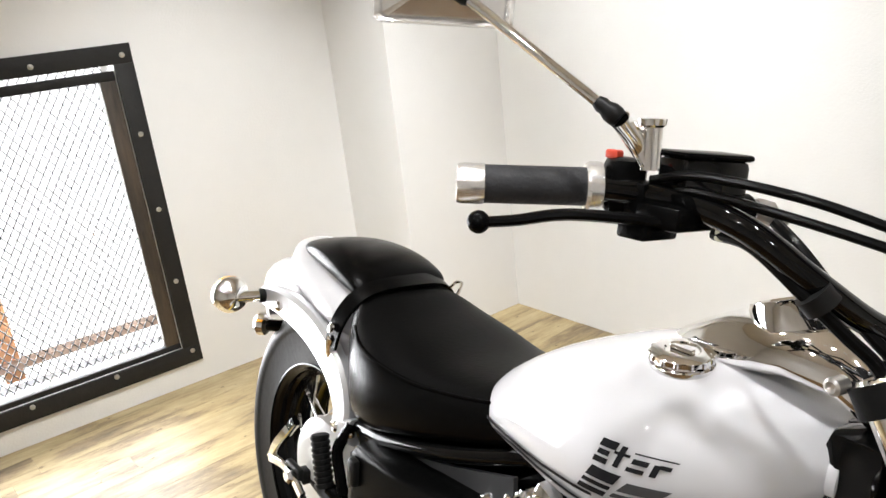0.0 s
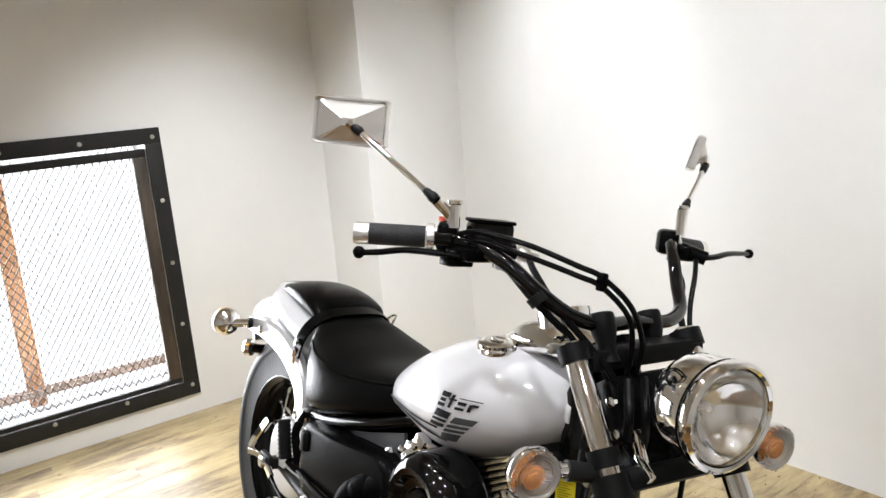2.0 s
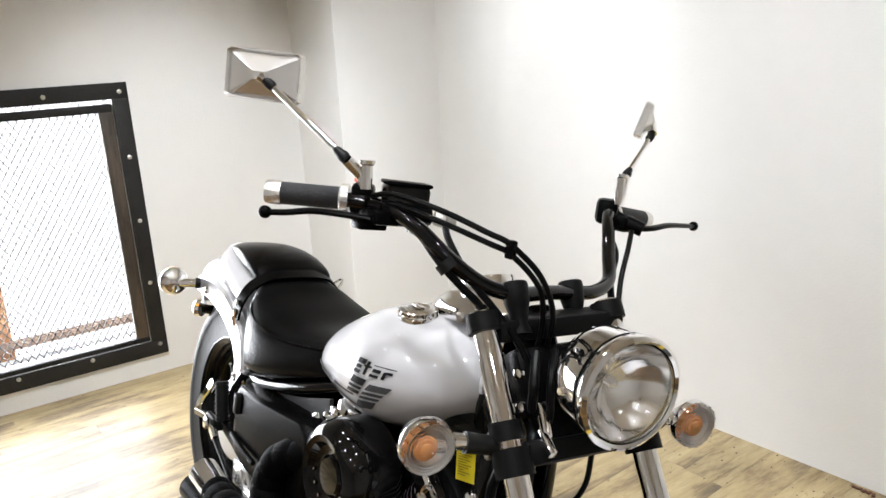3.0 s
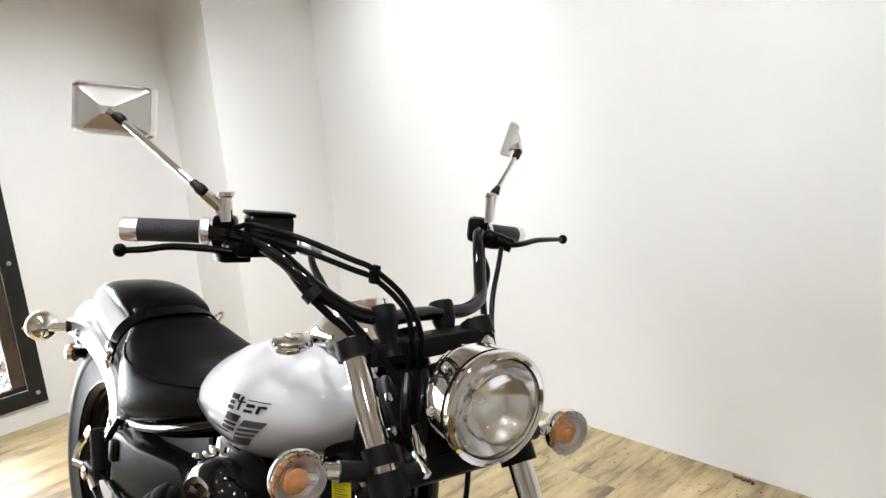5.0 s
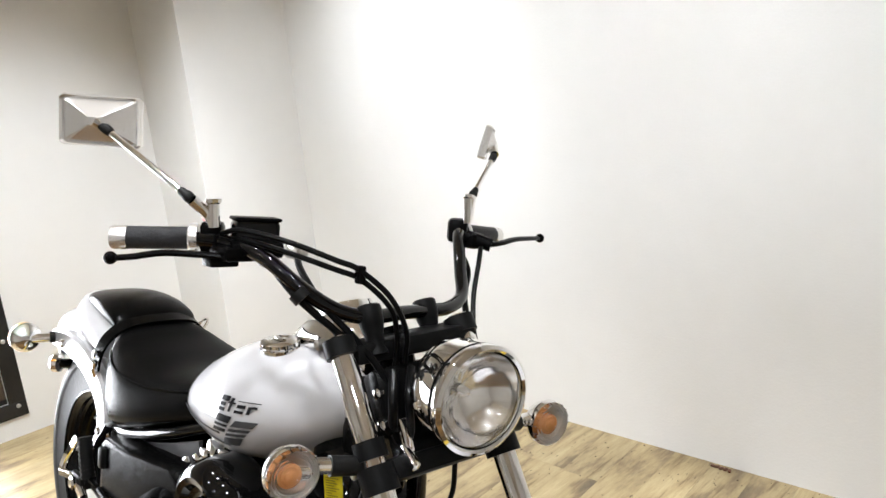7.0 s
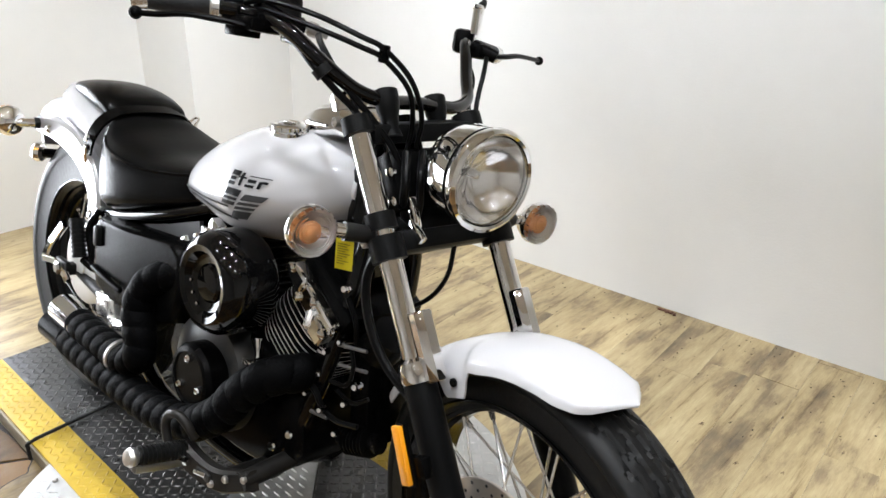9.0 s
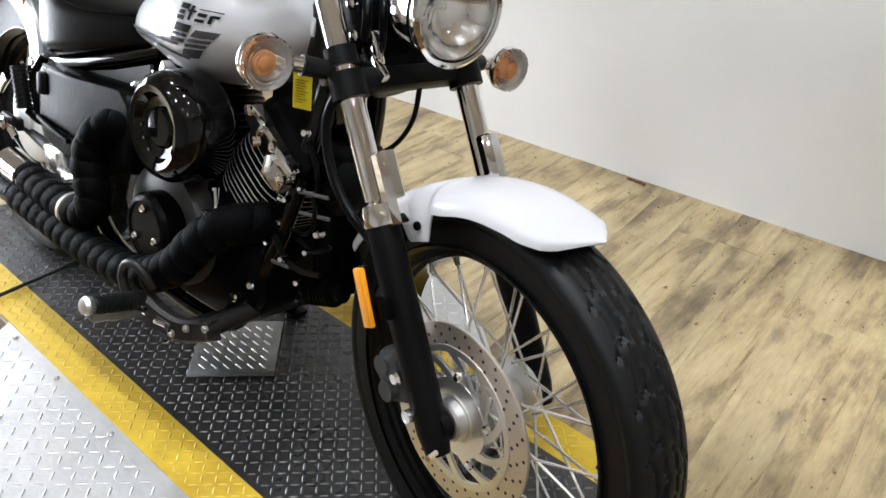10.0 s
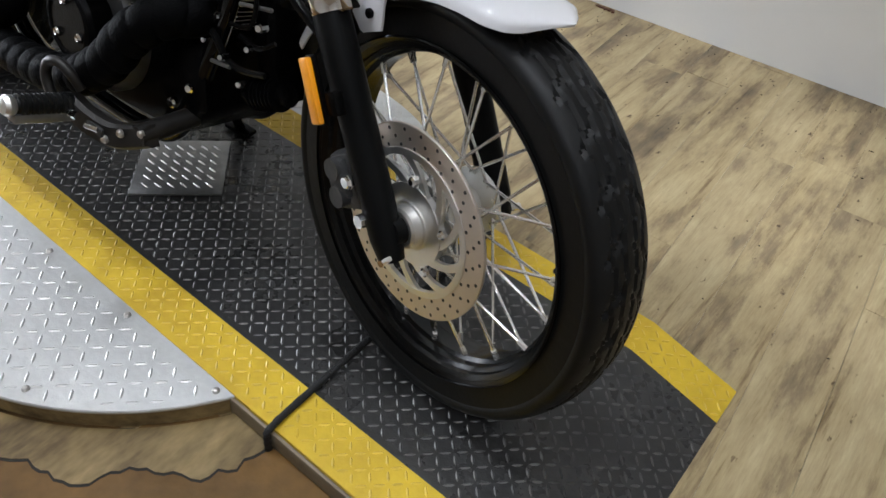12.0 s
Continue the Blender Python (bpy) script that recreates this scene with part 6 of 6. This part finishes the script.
lathe(bm, (-0.535, -0.200, 0.312), (-1, 0, 0), [(0.031, 0), (0.0355, 0.002), (0.0355, 0.010), (0.031, 0.012)], 24, cap=False)
part("hose_clamp", bm, SCREW, ex1, "steel clamp")
ex2 = wrapped("exhaust_pipe", [(-0.090, -0.070, 0.445), (-0.092, -0.120, 0.448), (-0.112, -0.160, 0.440), (-0.150, -0.184, 0.402), (-0.190, -0.198, 0.345), (-0.270, -0.205, 0.292), (-0.38, -0.207, 0.268), (-0.50, -0.208, 0.262), (-0.62, -0.208, 0.262), (-0.755, -0.209, 0.266)], 0.0310, 0.034, "front exhaust pipe in black heat wrap")
bm = B()
rod(bm, (-0.745, -0.209, 0.266), (-0.845, -0.210, 0.270), 0.031, 0.0335, seg=28)
part("steel_tip", bm, SATINBLK, ex2, "dark tail pipe")

# --- forward foot controls
PI_, PT = Vector((-0.228, -0.232, 0.268)), Vector((-0.229, -0.330, 0.283))
pdv = (PT - PI_).normalized()
bm = B()
lathe(bm, PI_, pdv, [(0.013, 0), (0.0175, 0.003)] + [q for k in range(11) for q in ((0.0175, 0.004 + 0.0078 * k), (0.0175, 0.0085 + 0.0078 * k), (0.0155, 0.0088 + 0.0078 * k), (0.0155, 0.0115 + 0.0078 * k))] + [(0.014, 0.092), (0.001, 0.092)], 22)
peg = part("foot_peg", bm, RUBBER, bike, "ribbed black rubber foot peg with silver tip")
bm = B()
lathe(bm, PT - pdv * 0.008, pdv, [(0.012, 0), (0.0155, 0.004), (0.0165, 0.012), (0.013, 0.018), (0.001, 0.020)], 22)
part("peg_tip", bm, SATIN, peg)
bm = B()
box(bm, (PI_ + PT) / 2 + Vector((0.002, 0, -0.0175)), (0.027, 0.100, 0.016), 0.004, Matrix.Rotation(math.atan2(pdv.z, -pdv.y) * -1, 4, "X"))
part("peg_base", bm, KICKPLATE, peg, "bare aluminium peg base")
bm = B()
loft(bm, band([(-0.235, -0.232, 0.262), (-0.19, -0.226, 0.250), (-0.14, -0.214, 0.247), (-0.085, -0.190, 0.266)], lambda f: 0.026 - 0.008 * f, 0.010))
rod(bm, (-0.100, -0.205, 0.262), (-0.100, -0.10, 0.275), 0.017, seg=18)
rod(bm, (-0.150, -0.205, 0.240), (-0.150, -0.10, 0.235), 0.018, seg=18)
brk = part("control_bracket", bm, BRACKET, bike, "grey-brown forward control bracket")
bm = B()
box(bm, (-0.168, -0.2325, 0.252), (0.040, 0.006, 0.015), 0.002, Matrix.Rotation(0.08, 4, "Y"))
part("bracket_slot", bm, INK, brk, "dark oblong slot")
for p in ((-0.222, -0.242, 0.264), (-0.120, -0.219, 0.262), (-0.092, -0.202, 0.270), (-0.150, -0.226, 0.240)):
    bm = B()
    lathe(bm, p, (0, -1, 0), [(0.007, 0), (0.007, 0.004), (0.004, 0.007), (0.001, 0.007)], 10)
    part("bracket_bolt", bm, SCREW, brk)
bm = B()
tube(bm, [(-0.228, -0.246, 0.246), (-0.252, -0.252, 0.275), (-0.264, -0.253, 0.306), (-0.254, -0.252, 0.330), (-0.232, -0.248, 0.336), (-0.214, -0.240, 0.322), (-0.206, -0.230, 0.300)], 0.0082, seg=12)
part("brake_pedal", bm, BRACKET, bike, "worn metal brake pedal arm")
bm = B()
rod(bm, (-0.232, -0.250, 0.262), (-0.196, -0.244, 0.262), 0.007, seg=8)
part("pedal_pin", bm, CHROME, bike)
bm = B()
rod(bm, (-0.184, -0.238, 0.250), (-0.156, -0.234, 0.254), 0.0048, seg=10)
part("pedal_pin", bm, CHROME, bike)
# side stand, on the far side
bm = B()
tube(bm, [(-0.30, 0.12, 0.22), (-0.33, 0.18, 0.13), (-0.35, 0.222, 0.066)], 0.011, seg=10)
box(bm, (-0.352, 0.226, 0.062), (0.07, 0.035, 0.010), 0.003, Matrix.Rotation(radians(13), 4, "X"))
part("side_stand", bm, SATINBLK, bike, "black side stand")

# ---------------- floor pieces ----------------
PW, PL = 0.128, 0.92
ang = radians(4.0)
cz, sz = math.cos(ang), math.sin(ang)
plank_mesh = {}


def plank_data(l):
    key = round(l, 2)
    if key not in plank_mesh:
        bm = B()
        box(bm, (0, 0, -0.002), (PW - 0.0007, key - 0.0005, 0.004))
        me = bpy.data.meshes.new("plank")
        bm.to_mesh(me)
        bm.free()
        me.materials.append(PLANK)
        plank_mesh[key] = me
    return plank_mesh[key]


def on_stone(x, y):
    return y < -0.30 and -1.36 < x < 2.4 and y > -2.6


rnd = random.Random(4)
for i in range(-21, 28):
    off = rnd.random() * PL
    for j in range(-5, 4):
        u, v = i * PW, j * PL + off
        x, y = u * cz - v * sz, u * sz + v * cz
        if not XL - 0.1 < x < 3.3:
            continue
        lo, hi = max(-PL / 2, -3.3 - y), min(PL / 2, yr(x) + 0.05 - y)
        if hi - lo < 0.05:
            continue
        if on_stone(x, y) and on_stone(x - PL * 0.5 * -sz, y + PL * 0.5) and on_stone(x, y - PL * 0.5):
            continue
        ob = new("plank", plank_data(hi - lo))
        ob.parent = floor
        mid = (hi + lo) / 2
        ob.matrix_local = pose(x - mid * sz, y + mid * cz, FLOOR, 0, 0, 4.0)

# flagstone-patterned patch beside the lift
patch = slab("stone_floor", [(-1.36, -2.6), (2.4, -2.6), (2.4, -0.312), (-1.36, -0.312)], FLOOR - 0.003, FLOOR + 0.0012, DARKJOINT, "brown flagstone-patterned floor beside the lift", "floor")
rs = random.Random(9)
NX, NY = 11, 7
gx = lambda i, j: -1.36 + 3.76 * i / NX + (rs.uniform(-0.09, 0.09) if 0 < i < NX and 0 < j < NY else 0)
nodes = {(i, j): Vector((gx(i, j) + (0.12 if j % 2 and 0 < i < NX else 0), -2.6 + 2.288 * j / NY + (rs.uniform(-0.08, 0.08) if 0 < j < NY else 0), 0)) for i in range(NX + 1) for j in range(NY + 1)}
edge_cache = {}


def wavy(a, b):
    key = (a, b) if a < b else (b, a)
    if key not in edge_cache:
        p, q = nodes[key[0]], nodes[key[1]]
        nrm = Vector((-(q - p).y, (q - p).x, 0)).normalized()
        pts = []
        for k in range(7):
            t = k / 7
            w = math.sin(math.pi * t) * noise.noise((p.lerp(q, t) * 5.0) + Vector((3, 1, 7))) * 0.06
            pts.append(p.lerp(q, t) + nrm * w)
        edge_cache[key] = pts + [q.copy()]
    pts = edge_cache[key]
    return pts if key == (a, b) else pts[::-1]


for i in range(NX):
    for j in range(NY):
        ring = []
        cs = [(i, j), (i + 1, j), (i + 1, j + 1), (i, j + 1)]
        for k in range(4):
            ring += wavy(cs[k], cs[(k + 1) % 4])[:-1]
        c = sum(ring, Vector()) / len(ring)
        bm = B()
        inner = [p + (c - p).normalized() * 0.0045 for p in ring]
        top = [p + (c - p).normalized() * 0.0075 for p in ring]
        z0 = FLOOR + 0.0014
        loft(bm, [[Vector((p.x, p.y, z0)) for p in inner], [Vector((p.x, p.y, z0 + 0.0028)) for p in top]])
        part("flagstone", bm, STONE, patch, smooth=False)

# collar of tan stones round the turntable, over a dark joint
collar = thing("stone_collar", "ring of tan flagstones round the turntable", "floor", "structure")


def collar_edge(a):
    return 0.640 + 0.055 * noise.noise(Vector((math.cos(a) * 5.5, math.sin(a) * 5.5, 2.3))) + 0.012 * noise.noise(Vector((math.cos(a) * 30, math.sin(a) * 30, 5)))


for a0, a1 in ((radians(-156), radians(-108)), (radians(-108), radians(-25))):
    for nm, g, z0, z1, mm in (("joint", 0.0045, 0.0012, 0.0050, DARKJOINT), ("flagstone", 0.0, 0.0012, 0.0060, RIMSTONE)):
        inner, outer = [], []
        for i in range(73):
            a = a0 + (a1 - a0) * i / 72
            da = (-g if i == 0 else g if i == 72 else 0) / 0.6 + (0.0025 if i == 0 and not g else -0.0025 if i == 72 and not g else 0)
            inner.append(Vector((TX + (TR + 0.003) * math.cos(a + da), TY + (TR + 0.003) * math.sin(a + da), 0)))
            outer.append(Vector((TX + (collar_edge(a) + g) * math.cos(a + da), TY + (collar_edge(a) + g) * math.sin(a + da), 0)))
        ring = inner + outer[::-1]
        bm = B()
        loft(bm, [[p + Vector((0, 0, FLOOR + z0)) for p in ring], [p + Vector((0, 0, FLOOR + z1)) for p in ring]])
        part(nm, bm, mm, collar, smooth=False)

# scraps and dust on the planks, thickest along the wall's foot
vs, fs = [], []
rd = random.Random(21)
for k in range(230):
    x = rd.uniform(-1.0, 1.6)
    y = yr(x) - 0.01 - abs(rd.gauss(0, 0.22)) if k % 3 else rd.uniform(0.35, yr(x) - 0.02)
    ln, wd, a = rd.uniform(0.001, 0.0045) * (2.2 if rd.random() < 0.08 else 1), rd.uniform(0.001, 0.003), rd.uniform(0, math.pi)
    i = len(vs)
    for u, v in ((-ln, 0), (0, -wd), (ln, 0), (0, wd)):
        vs.append((x + u * math.cos(a) - v * math.sin(a), y + u * math.sin(a) + v * math.cos(a), FLOOR + 0.0006))
    vs.append((x, y, FLOOR + 0.0006 + rd.uniform(0.0008, 0.003)))
    fs += [(i, i + 1, i + 4), (i + 1, i + 2, i + 4), (i + 2, i + 3, i + 4), (i + 3, i, i + 4)]
me = bpy.data.meshes.new("floor_scraps")
me.from_pydata(vs, [], fs)
me.materials.append(mat("dark_debris", (0.035, 0.026, 0.018), 0.8, var=0.4, scale=30))
tagged(new("floor_scraps", me), "dark crumbs and scraps scattered on the plank floor", "debris", kind="stuff")
bm = B()
for k in range(5):
    box(bm, (-0.158 + 0.013 * k, 1.452 + 0.002 * (k % 2), FLOOR + 0.004), (0.016, 0.010, 0.005), 0.001, Matrix.Rotation(0.5 * k, 4, "Z"))
tagged(part("leaf_scrap", bm, mat("red_brown_scrap", (0.13, 0.055, 0.03), 0.7, var=0.3, scale=40), None, "small red-brown dry scrap lying by the wall"), category="debris")
